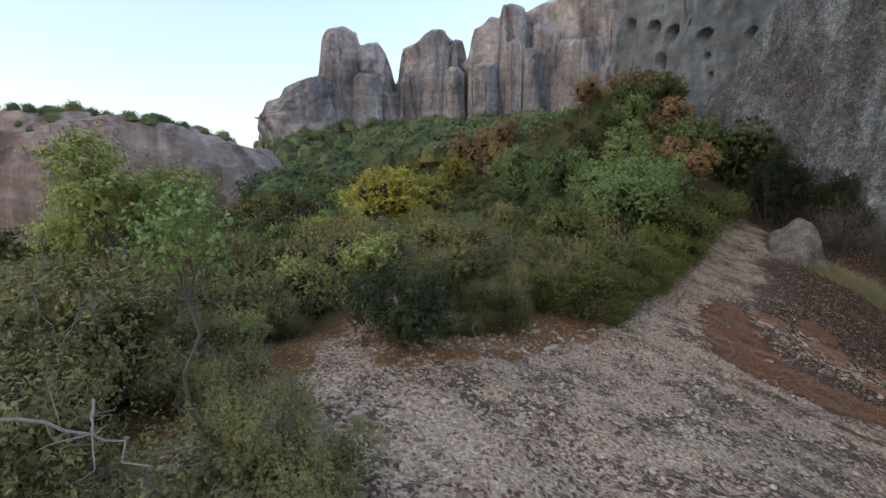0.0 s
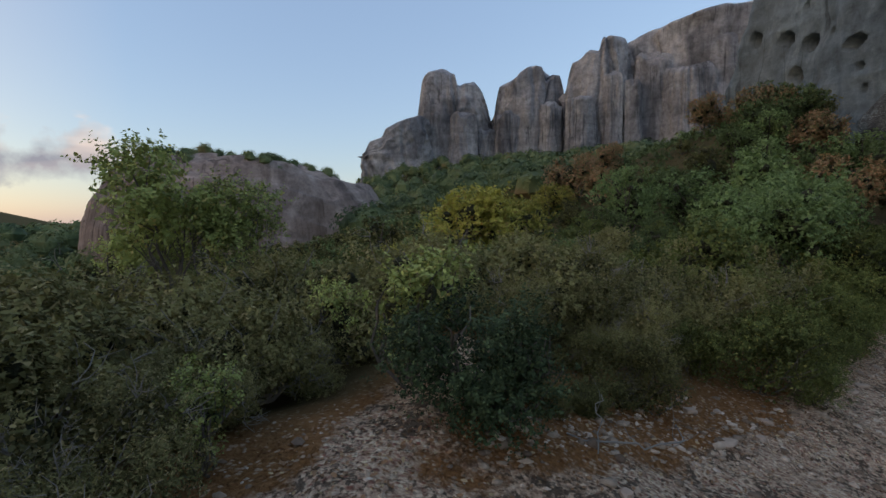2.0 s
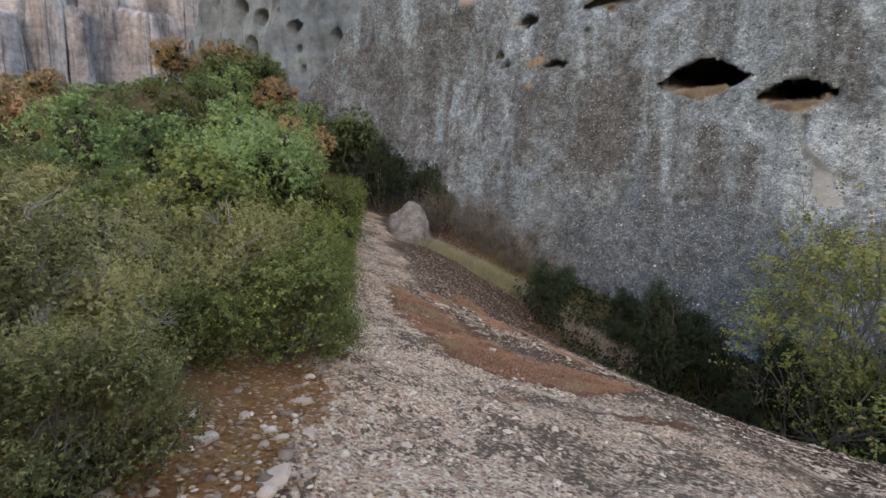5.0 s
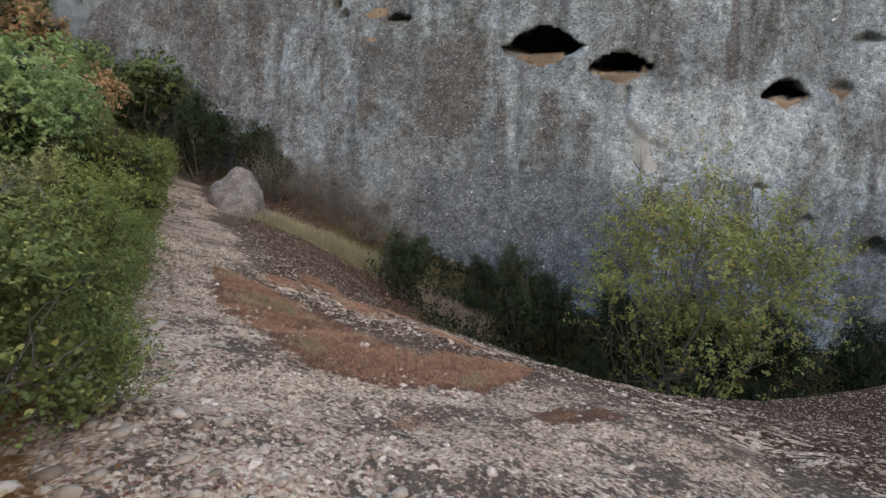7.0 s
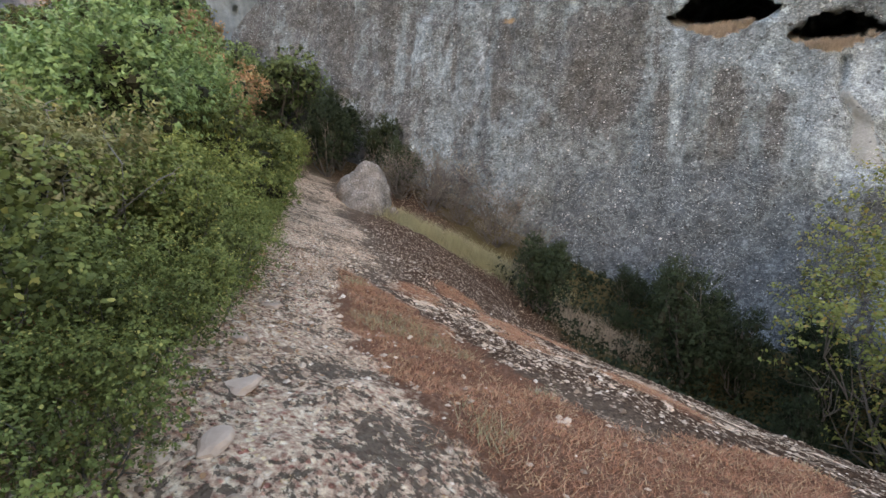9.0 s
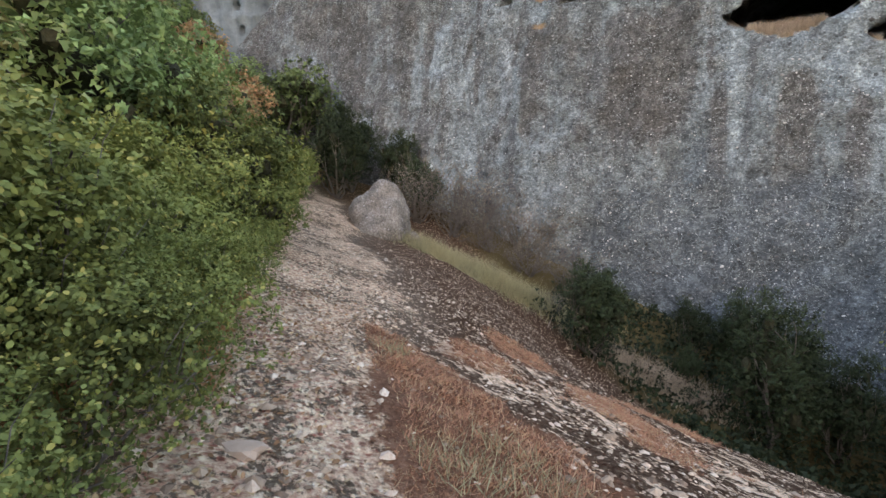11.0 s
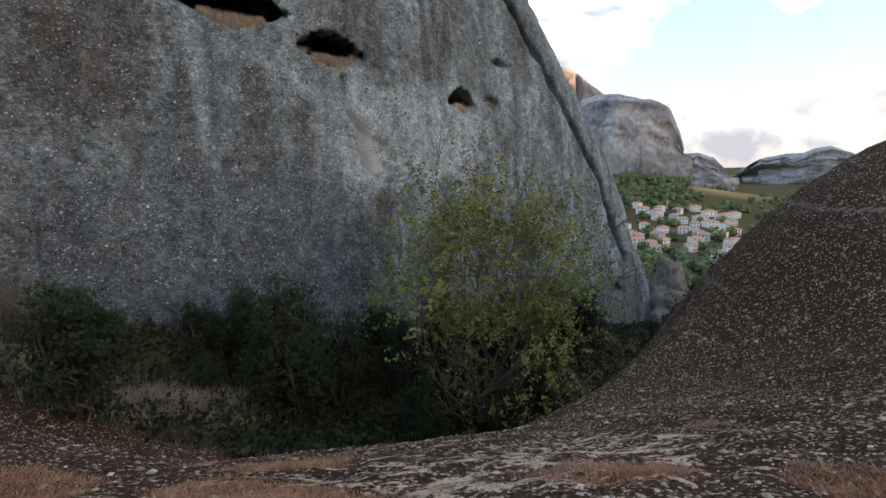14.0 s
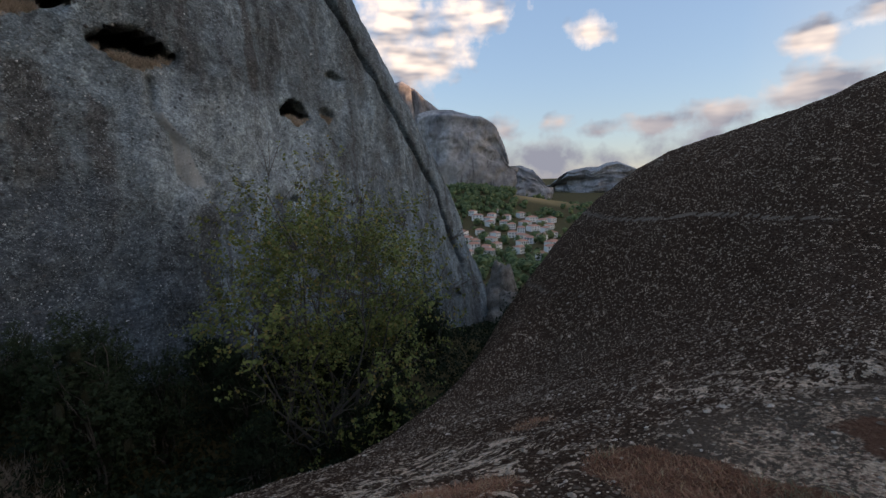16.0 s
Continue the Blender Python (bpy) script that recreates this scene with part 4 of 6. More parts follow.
def build_slab_stones():
    """Small pale pebbles set in the dark crust of the slab."""
    rng = np.random.default_rng(89)
    n = 52000
    x, y = rng.uniform(6.5, 17, n), rng.uniform(-6, 21, n)
    u = np.concatenate([rng.uniform(6.0, 14, 14000)])
    x, y = np.concatenate([x, u]), np.concatenate([y, rng.uniform(1.5, 9, 14000)])
    dark = np.maximum(zone_crust(x, y), smooth(5, 2, y))
    keep = (rng.uniform(size=len(x)) < dark * (0.30 + 0.22 * vnoise(x * 0.7, y * 0.7, 0, 15))) & (zone_moss(x, y) < 0.5) & (x < 16.5 + 0.6 * np.maximum(0, y - 14))
    x, y = x[keep][:17000], y[keep][:17000]
    e = 0.05
    dx, dy = (land(x + e, y) - land(x - e, y)) / (2 * e), (land(x, y + e) - land(x, y - e)) / (2 * e)
    N = unit(np.stack([-dx, -dy, np.ones_like(dx)], 1))
    P = np.stack([x, y, land(x, y) + fine_relief(x, y) + 0.004], 1)
    r = np.clip(rng.lognormal(-4.1, 0.5, len(x)), 0.009, 0.06)
    SETT = stone_material("slab_pebbles", [(0.0, (0.11, 0.072, 0.047)), (0.45, (0.27, 0.19, 0.13)), (0.8, (0.48, 0.355, 0.255)), (1.0, (0.78, 0.62, 0.47))])
    return tagged(new("embedded_pebbles", mesh_of("embedded_pebbles", *lumps(rng, P, N, r), SETT, False)), "pale pebbles set in the dark slab", "stones", "", "stuff")


build_slab_stones()


# ---- the second cliff and the pillars ----
def build_cliff():
    ys = np.concatenate([np.arange(36, 66, 0.13), np.arange(66, 96, 0.8)])
    zs = np.concatenate([np.arange(0, 12, 0.4), np.arange(12, 30, 0.13), np.arange(30, 62, 0.4)])
    Y, Z = np.meshgrid(ys, zs, indexing="ij")
    X = 27.8 - 0.42 * (Y - 50) + 0.06 * (Z - 17)
    edge = 63.5 - 0.27 * (Z - 17)
    d = np.maximum(0, Y - edge)
    X = X + 0.35 * d ** 2
    X = X + 0.7 * fbm(Y * 0.16, Z * 0.05, 0, 3, 41) + 0.22 * fbm(Y * 0.7, Z * 0.25, 0, 4, 45)
    X = X + 0.25 * np.abs(vnoise(0 * Y, Z * 0.55 + 0.2 * vnoise(Y * 0.2, Z * 0.2), 0, 49))
    for y, z, r, s in [(55.2, 18.6, 1.0, 1.05), (50.2, 16.8, 1.25, 0.8), (56.3, 15.8, 0.9, 1.1), (61.0, 21.3, 0.9, 1.0), (57.7, 19.9, 0.95, 1.0), (49.7, 14.6, 0.45, 0.45),
                       (49.4, 12.6, 0.35, 0.5), (54.0, 26.0, 0.7, 1.0), (51.0, 27.0, 0.6, 0.9), (45.8, 15.5, 0.8, 0.8), (52.9, 18.9, 0.35, 0.4), (55.6, 22.5, 0.3, 0.5)]:
        q = np.hypot((Y - y) / (0.72 * r), (Z - z) / (0.85 * s))
        X = X + 5.0 * smooth(1.02, 0.88, q + 0.10 * vnoise(Y * 2.5, Z * 2.5, 0, 53))
    V = np.stack([X, Y, Z], -1).reshape(-1, 3)
    return tagged(new("pitted_cliff", mesh_of("pitted_cliff", V, grid_faces(len(ys), len(zs))[:, ::-1], CLIFF)), "dark grey cliff pitted with small round holes", "cliff", "", "structure")


pitted_cliff = build_cliff()


def column(cx, cy, rx, ry, z0, z1, seed, turn=0.0, flute=0.13, taper=0.14, cap=0.14, n=160, m=72, crest=None):
    """One weathered rock column: squarish plan, deep vertical clefts, ledges, an uneven sloping top."""
    a = np.linspace(0, 2 * math.pi, n, endpoint=False)
    h = 1 - (1 - np.linspace(0, 1, m)) ** 1.45
    A, H = np.meshgrid(a, h, indexing="xy")
    ca, sa = np.cos(A), np.sin(A)
    k = 0.7 * math.sin(seed * 1.7)
    r = (np.abs(np.cos(A + k)) ** 3.2 + np.abs(np.sin(A + k)) ** 3.2) ** (-1 / 3.2)
    cleft = np.abs(vnoise(ca * 2.1 + seed, sa * 2.1, H * 1.2, seed)) + 0.3 * np.abs(vnoise(ca * 5.2 + seed, sa * 5.2, H * 2.6, seed + 1))
    r = r * (1 + flute * (np.minimum(cleft, 0.5) - 0.40) * 1.0 + 0.12 * fbm(ca * 1.6 + seed, sa * 1.6, H * 3.4, 5, seed + 7, 0.55) + 0.045 * fbm(ca * 7 + seed, sa * 7, H * 9, 3, seed + 23))
    dice = np.random.default_rng(seed)
    for _ in range(9):
        phi, h0 = dice.uniform(0, 2 * math.pi), dice.uniform(-0.2, 0.7)
        gap = (A - phi + 0.16 * vnoise(H * 4, 0 * H, 0, seed + int(phi * 9)) + math.pi) % (2 * math.pi) - math.pi
        r = r * (1 - dice.uniform(0.10, 0.26) * np.exp(-(gap / 0.045) ** 2) * smooth(h0 - 0.1, h0 + 0.1, H))
    ledge = np.floor(H * 5 + 1.6 * vnoise(ca * 1.3, sa * 1.3, H * 2, seed + 11)) / 5
    r = r * (1.04 - taper * (0.4 * H + 0.8 * ledge))
    top = np.clip((H - 1 + cap) / cap, 0, 1)
    r = r * (np.sqrt(np.clip(1 - top ** 2, 0, 1)) * 0.995 + 0.005)
    x, y = rx * r * ca, ry * r * sa
    c, s = math.cos(turn), math.sin(turn)
    Z = z0 + (z1 - z0) * H
    step = smooth(-0.15, 0.25, vnoise(x / rx * 1.3 + seed, y / ry * 1.3, 0, seed + 19))
    Z = Z - (z1 - z0) * 0.05 * step * smooth(0.55, 0.9, H)
    Z = Z + (z1 - z0) * 0.03 * fbm(x / rx * 0.9 + seed, y / ry * 1.2, 0, 3, seed + 3) * smooth(0.6, 0.95, H)
    if crest:
        Z = z0 + (Z - z0) * (1 + (soft_interp(x / rx, *crest, 0.025) - 1) * smooth(0.35, 0.8, H))
    V = np.stack([cx + c * x - s * y, cy + s * x + c * y, Z], -1).reshape(-1, 3)
    return V, grid_faces(m, n, True)


def joined(pieces):
    verts, faces, k = [], [], 0
    for v, f in pieces:
        verts.append(v)
        faces.append(f + k)
        k += len(v)
    return np.concatenate(verts), np.concatenate(faces)


def rock_of(name, dist, cols, material, label, eye=(0.0, 1.8, 1.3), foot=-8.0, category="rock pillar", group="", depth=0.8, **kw):
    """A free-standing rock: towers given by azimuths and top elevation in degrees as seen from the trail, a step back in metres, and the steps of the crest."""
    pieces = []
    for k, (a0, a1, top, *extra) in enumerate(cols):
        d = dist + (extra[0] if extra else 0)
        mid, half = radians((a0 + a1) / 2), radians((a1 - a0) / 2)
        cx, cy = eye[0] + d * math.sin(mid), eye[1] + d * math.cos(mid)
        r = d * math.tan(half)
        crown = eye[2] + d * math.tan(radians(top))
        more = dict(kw)
        if len(extra) > 1:
            at = [(2 * a - a0 - a1) / (a1 - a0) for a, _ in extra[1]]
            more["crest"] = (at, [(eye[2] + d * math.tan(radians(e)) - foot) / (crown - foot) for _, e in extra[1]])
            more["cap"] = 0.05
        pieces.append(column(cx, cy, r, r * depth, foot, crown, k * 13 + int(dist) + int(a0 * 3) % 50, -mid, **{"cap": min(0.4, 0.5 * r / (crown - foot)), **more}))
    ob = thing(name, Matrix.Identity(4), label, category, group)
    for v, f in pieces:
        part("rock_tower", mesh_of("rock_tower", v, f, material), ob)
    return ob


PG = "rock pillars on the skyline"
rock_of("rock_pillar", 250, [(-14.6, -5.4, 17.9, 0, [(-14.6, 12.5), (-14.2, 15.2), (-13.7, 17.3), (-13.0, 17.8), (-11.3, 17.9), (-9.9, 17.6), (-9.5, 16.1), (-8.8, 17.0), (-7.6, 17.1), (-6.7, 16.1), (-6.0, 14.2), (-5.5, 12.0)]),
                             (-20.9, -12.6, 12.8, -10, [(-20.8, 8.6), (-20.2, 9.9), (-18.6, 10.3), (-18.3, 11.3), (-16.0, 12.4), (-14.2, 12.9), (-12.6, 12.4)]), (-10.4, -7.4, 13.6, -14), (-7.6, -4.9, 11.4, -8)],
        PILLAR, "massive grey-brown sandstone pillar with rounded shoulders", group=PG, foot=20, depth=0.6, taper=0.08)
rock_of("rock_pillar", 245, [(-5.3, 3.4, 17.8, 0, [(-5.2, 13.0), (-4.9, 14.6), (-4.5, 16.5), (-2.6, 17.1), (-0.7, 17.8), (0.5, 17.5), (0.8, 15.9), (1.6, 16.7), (2.5, 16.5), (3.0, 14.5), (3.3, 12.0)]), (-4.9, -2.0, 13.2, -10), (0.2, 2.6, 14.0, -12)],
        PILLAR, "fluted sandstone pillar with vertical clefts", group=PG, foot=20, depth=0.6, taper=0.06)
rock_of("rock_pillar", 240, [(3.3, 11.0, 19.9, 0, [(3.3, 15.5), (3.6, 17.4), (4.0, 18.7), (5.6, 18.9), (6.9, 18.3), (7.2, 19.6), (8.6, 19.9), (9.7, 19.7), (10.2, 18.4), (11.0, 17.6)]), (3.4, 6.4, 14.4, -12), (7.4, 9.4, 16.6, -11), (9.6, 11.4, 15.6, -10)],
        PILLAR, "tall fluted sandstone buttress with pale streaks", group=PG, foot=20, depth=0.6, taper=0.04)
rock_of("rock_pillar", 236, [(9.0, 26.0, 20.6, 16, [(8.9, 18.6), (10.0, 19.4), (12.9, 19.9), (15.8, 20.3), (18.0, 20.5), (26, 20.6)]), (10.8, 14.4, 18.3, 0), (13.6, 18.4, 16.6, -2), (17.0, 22.0, 18.6, 4)],
        PILLAR, "broad brown sandstone mesa joined to the cliffs", group=PG, foot=20, depth=0.4, taper=0.03)

E2 = (7.0, 12.0, -0.5)
rock_of("butte", 900, [(130.4, 141.2, 9.3, 0, [(130.4, 9.2), (134.6, 9.3), (137.5, 8.7), (139.6, 7.3), (140.6, 5.0), (141.2, 3.0)]), (124.5, 133.6, 12.4, 80, [(124.5, 11.5), (128.6, 12.4), (130.0, 11.7), (131.4, 10.4), (133.6, 9.2)])],
        BUTTE, "broad flat-topped grey rock massif above the village", E2, -40, "butte", "far buttes", 0.7, taper=0.05, flute=0.05)
rock_of("butte", 1150, [(139.6, 146.2, 2.9, 0, [(139.6, 2.4), (142.6, 2.9), (144.2, 2.2), (145.4, 0.6), (146.2, -0.5)])], BUTTE, "low rounded grey rock beyond the village", E2, -40, "butte", "far buttes", 0.8, taper=0.1, flute=0.05)
rock_of("butte", 1500, [(145.8, 157.5, 2.8, 0, [(145.8, -0.2), (147.0, 0.9), (148.4, 1.8), (150.4, 2.3), (150.9, 1.9), (152.4, 2.6), (153.6, 2.8), (155.4, 2.0), (157.5, 0.8)]), (156, 170, 1.2, 200)], BUTTE, "hazy grey hill on the horizon", E2, -40, "butte", "far buttes", 0.8, taper=0.1, flute=0.05)


def build_slab():
    """The long bare rock hump in the west."""
    n, m = 120, 50
    a = np.linspace(0, 2 * math.pi, n, endpoint=False)
    h = np.linspace(0, 1, m)
    A, H = np.meshgrid(a, h, indexing="xy")
    r = np.cos(H * math.pi / 2) ** 0.5
    x, y = 31 * r * np.cos(A), 22 * r * np.sin(A)
    z = 20.5 * np.sin(H * math.pi / 2) ** 0.85
    z = z * (1 + 0.10 * fbm(x * 0.06, y * 0.06, 0, 3, 61)) + 0.8 * fbm(x * 0.2, y * 0.2, z * 0.5, 3, 63) - 0.7 * np.abs(np.sin(z * 0.7 + 0.06 * x)) ** 6
    z = z - 1.6 * smooth(2.2, 0.6, np.hypot((x - 15) / 2.6, (z - 6.5) / 1.3))
    c, s = math.cos(radians(25)), math.sin(radians(25))
    V = np.stack([-60 + c * x - s * y, 92 + s * x + c * y, z - 6.0], -1).reshape(-1, 3)
    return tagged(new("rock_hump", mesh_of("rock_hump", V, grid_faces(m, n, True), SLAB)), "long bare purplish-brown rock hump among scrub", "rock", "", "structure")


rock_hump = build_slab()


def boulder(x, y, rx, ry, h, seed, label, material, sink=0.2):
    n, m = 48, 26
    a = np.linspace(0, 2 * math.pi, n, endpoint=False)
    t = np.linspace(-0.45, 1, m) * math.pi / 2
    A, T = np.meshgrid(a, t, indexing="xy")
    r = np.maximum(0.001, 1 - np.maximum(0, np.sin(T)) ** 1.45) ** 0.62
    px, py, pz = rx * r * np.cos(A), ry * r * np.sin(A), h * np.sin(T)
    k = 1 + 0.20 * fbm(px * 0.9 + seed, py * 0.9, pz * 0.9, 3, seed) + 0.04 * fbm(px * 4, py * 4, pz * 4, 3, seed + 5)
    V = np.stack([px * k, py * k, pz * k], -1).reshape(-1, 3)
    me = mesh_of("boulder", V, grid_faces(m, n, True), material)
    ob = tagged(new("boulder", me), label, "boulder", "boulders at the end of the trail")
    ob.matrix_world = pose(x, y, on_land(x, y) - sink, 0, 6, 20)
    return ob


boulder(17.75, 23.3, 1.5, 1.25, 2.25, 4, "grey rounded conglomerate boulder beside the trail", BOULDER)
boulder(18.0, 21.9, 0.38, 0.35, 0.6, 9, "small pale boulder leaning by a larger one", BOULDER, 0.1)


# ---- plants ----
def tube(points, r0, r1, sides=5):
    p = np.asarray(points, float)
    n = len(p)
    d = np.gradient(p, axis=0)
    d /= np.linalg.norm(d, axis=1)[:, None] + 1e-9
    ref = np.where(np.abs(d[:, 2:3]) > 0.9, np.array([[1.0, 0, 0]]), np.array([[0, 0, 1.0]]))
    u = np.cross(d, ref)
    u /= np.linalg.norm(u, axis=1)[:, None] + 1e-9
    v = np.cross(d, u)
    a = np.linspace(0, 2 * math.pi, sides, endpoint=False)
    r = np.linspace(r0, r1, n)[:, None, None]
    V = p[:, None] + r * (np.cos(a)[None, :, None] * u[:, None] + np.sin(a)[None, :, None] * v[:, None])
    return V.reshape(-1, 3), grid_faces(n, sides, True)


def leaf_tris(rng, pos, normal, size, aspect):
    """A three-cornered leaf at each place, for plants farther off."""
    n = len(pos)
    t = unit(np.cross(normal, rng.normal(size=(n, 3))))
    b = np.cross(normal, t)
    s = (size * rng.uniform(0.6, 1.3, n))[:, None]
    return np.stack([pos + t * s, pos - t * s * 0.3 + b * s * aspect * 0.75, pos - t * s * 0.3 - b * s * aspect * 0.75], 1).reshape(-1, 3), np.arange(3 * n).reshape(-1, 3)


def leaf_quads(rng, pos, normal, size, aspect):
    """A small six-sided leaf, folded a little along its rib, at each place."""
    n = len(pos)
    t = unit(np.cross(normal, rng.normal(size=(n, 3))))
    b = np.cross(normal, t)
    s = (size * rng.uniform(0.6, 1.3, n))[:, None]
    rim = [pos + t * s * u + b * s * aspect * v + normal * s * 0.16 * abs(v) for u, v in ((0, 0), (0.28, 0.42), (0.68, 0.46), (1.0, 0), (0.68, -0.46), (0.28, -0.42))]
    return np.stack(rim, 1).reshape(-1, 3), np.arange(6 * n).reshape(-1, 6)


def limb(rng, a, b, bend=0.15, n=6):
    a, b = np.asarray(a, float), np.asarray(b, float)
    t = np.linspace(0, 1, n)[:, None]
    w = rng.normal(size=3) * bend * np.linalg.norm(b - a)
    k = rng.normal(size=(n, 3)) * 0.03 * np.linalg.norm(b - a)
    k[0] = k[-1] = 0
    return a + (b - a) * t + w * np.sin(t * math.pi) + k


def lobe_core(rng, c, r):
    """A rough solid lump that fills the inside of one lobe."""
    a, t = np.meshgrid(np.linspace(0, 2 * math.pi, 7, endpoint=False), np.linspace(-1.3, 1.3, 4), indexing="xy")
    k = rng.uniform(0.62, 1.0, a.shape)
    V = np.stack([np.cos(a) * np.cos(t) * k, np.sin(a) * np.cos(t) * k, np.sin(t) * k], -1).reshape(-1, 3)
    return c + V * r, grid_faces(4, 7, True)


def plant(name, seed, radius, height, leaf, sprigs, per, material, label, category, low=0.0, up=0.9, length=0.28, lobes=9, aspect=0.45, core=2000, bark=None, stems=7, trunk=0.035, gap=0.35, bole=0.0, twigs=0, density=1.0, far=False, solid=True):
    """A bush or small tree: stems from one base, lobes of leafy sprigs with gaps between them."""
    rng = np.random.default_rng(seed)
    ob = thing(name, Matrix.Identity(4), label, category)
    zc = low + (height - low) * 0.5
    half = np.array([radius, radius, (height - low) * 0.5])
    lobe_c, lobe_r = [], []
    for k in range(lobes):
        d = unit(rng.normal(size=3) * np.array([1, 1, 0.8]))
        lobe_c.append(d * half * rng.uniform(0.45, 0.72) + np.array([0, 0, zc]))
        lobe_r.append(half * rng.uniform(0.38, 0.58) * min(1.0, (13 / lobes) ** 0.36))
    lobe_c, lobe_r = np.array(lobe_c), np.array(lobe_r)
    pieces, tips = [], []
    leaf_of = leaf_tris if far else leaf_quads
    for k in range(stems):
        goal = lobe_c[k % lobes] + rng.normal(size=3) * lobe_r[k % lobes] * 0.3
        base = np.array([*(rng.normal(size=2) * min(radius * 0.06, trunk * 0.4)), -0.1]) if not bole else np.array([0, 0, bole])
        line = limb(rng, base, goal, 0.10, 7)
        pieces.append(tube(line, trunk * rng.uniform(0.7, 1.2), trunk * 0.35))
        for _ in range(4):
            tip = goal + unit(rng.normal(size=3) + np.array([0, 0, 0.5])) * lobe_r[k % lobes] * rng.uniform(0.7, 1.05)
            pieces.append(tube(limb(rng, line[rng.integers(3, 6)], tip, 0.12, 5), trunk * 0.4, trunk * 0.1, 4))
            tips.append((tip, tip - goal))
    for k in range(twigs):
        a, out = tips[k % len(tips)]
        way = unit(unit(out) + rng.normal(size=3) * 0.6 + np.array([0, 0, 0.5]))
        b = a + way * rng.uniform(0.12, 0.3) * max(1.0, radius)
        pieces.append(tube(limb(rng, a - 0.02 * way, b, 0.12, 4), max(0.007, trunk * 0.22), 0.002, 4))
        c = a + (b - a) * 0.6
        pieces.append(tube(limb(rng, c, c + unit(way + rng.normal(size=3) * 0.8) * 0.16, 0.1, 3), 0.004, 0.0015, 4))
    if bole:
        pieces.append(tube(limb(rng, (0, 0, -0.1), (0, 0, bole), 0.04, 7), trunk * 1.5, trunk, 7))
    which = rng.integers(0, lobes, sprigs)
    d = unit(rng.normal(size=(sprigs, 3)) + np.array([0, 0, 0.55]))
    root = lobe_c[which] + d * lobe_r[which] * (rng.uniform(0.58, 1.0, (sprigs, 1)) if density >= 1.0 else rng.uniform(0.5, 1.0, (sprigs, 1)))
    keep = (vnoise(root[:, 0] / gap, root[:, 1] / gap, root[:, 2] / gap, seed) > -0.18) & (root[:, 2] > low * 0.6)
    root, d = root[keep], d[keep]
    way = unit(d + np.array([0, 0, up]) + rng.normal(size=d.shape) * 0.45)
    ln = length * rng.uniform(0.5, 1.3, len(root))
    t = rng.uniform(0, 1, (len(root), per)) ** 0.75
    pos = root[:, None] + way[:, None] * (ln[:, None] * t)[..., None] + rng.normal(size=(len(root), per, 3)) * leaf * 0.35
    nor = unit(rng.normal(size=pos.shape) * 0.5 + np.array([0, 0, 0.35]) + 0.9 * d[:, None])
    leaves = [leaf_of(rng, pos.reshape(-1, 3), nor.reshape(-1, 3), leaf, aspect)]
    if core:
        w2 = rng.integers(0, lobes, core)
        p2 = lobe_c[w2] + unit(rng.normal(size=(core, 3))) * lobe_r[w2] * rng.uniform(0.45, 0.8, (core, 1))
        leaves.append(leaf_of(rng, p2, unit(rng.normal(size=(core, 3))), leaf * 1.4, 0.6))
    # inner leaves fill the lobes; their darkest tone paints the shade of the heart
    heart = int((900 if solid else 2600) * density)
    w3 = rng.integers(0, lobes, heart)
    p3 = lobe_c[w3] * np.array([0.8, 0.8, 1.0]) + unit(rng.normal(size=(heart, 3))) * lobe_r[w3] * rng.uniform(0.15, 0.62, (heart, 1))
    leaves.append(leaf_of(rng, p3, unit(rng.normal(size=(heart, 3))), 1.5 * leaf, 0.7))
    # added dark lumps, so that gaps in the foliage look shaded
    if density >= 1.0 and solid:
        part("inner_crown", mesh_of("inner_crown", *joined([lobe_core(rng, c, 0.30 * r) for c, r in zip(lobe_c, lobe_r)][:18] + [lobe_core(rng, np.array([0, 0, zc]), 0.42 * half)]), INNER, False), ob, "dark filler lumps standing in for shade inside the crown")
    part("branchwork", mesh_of("branchwork", *joined(pieces), bark or BARK), ob)
    me = mesh_of("foliage", *joined(leaves), material, False)
    # 0 for inner leaves, rising to sprig tips: steers the painted shade too
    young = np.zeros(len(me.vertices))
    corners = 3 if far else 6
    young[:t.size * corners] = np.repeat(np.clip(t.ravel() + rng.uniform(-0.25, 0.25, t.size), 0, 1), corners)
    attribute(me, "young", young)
    part("foliage", me, ob)
    return ob


def scatter(proto, places, group=""):
    """The first place takes the plant itself, the others take copies. Rows: x, y, scale, turn, lift."""
    if group:
        tagged(proto, group=group)
    for k, (x, y, s, turn, *lift) in enumerate(places):
        m = pose(x, y, on_land(x, y) - 0.05 + (lift[0] if lift else 0), 0, 0, turn) @ Matrix.Diagonal((s, s, s, 1))
        if k == 0:
            proto.matrix_world = m
        else:
            copy_thing(proto, m)


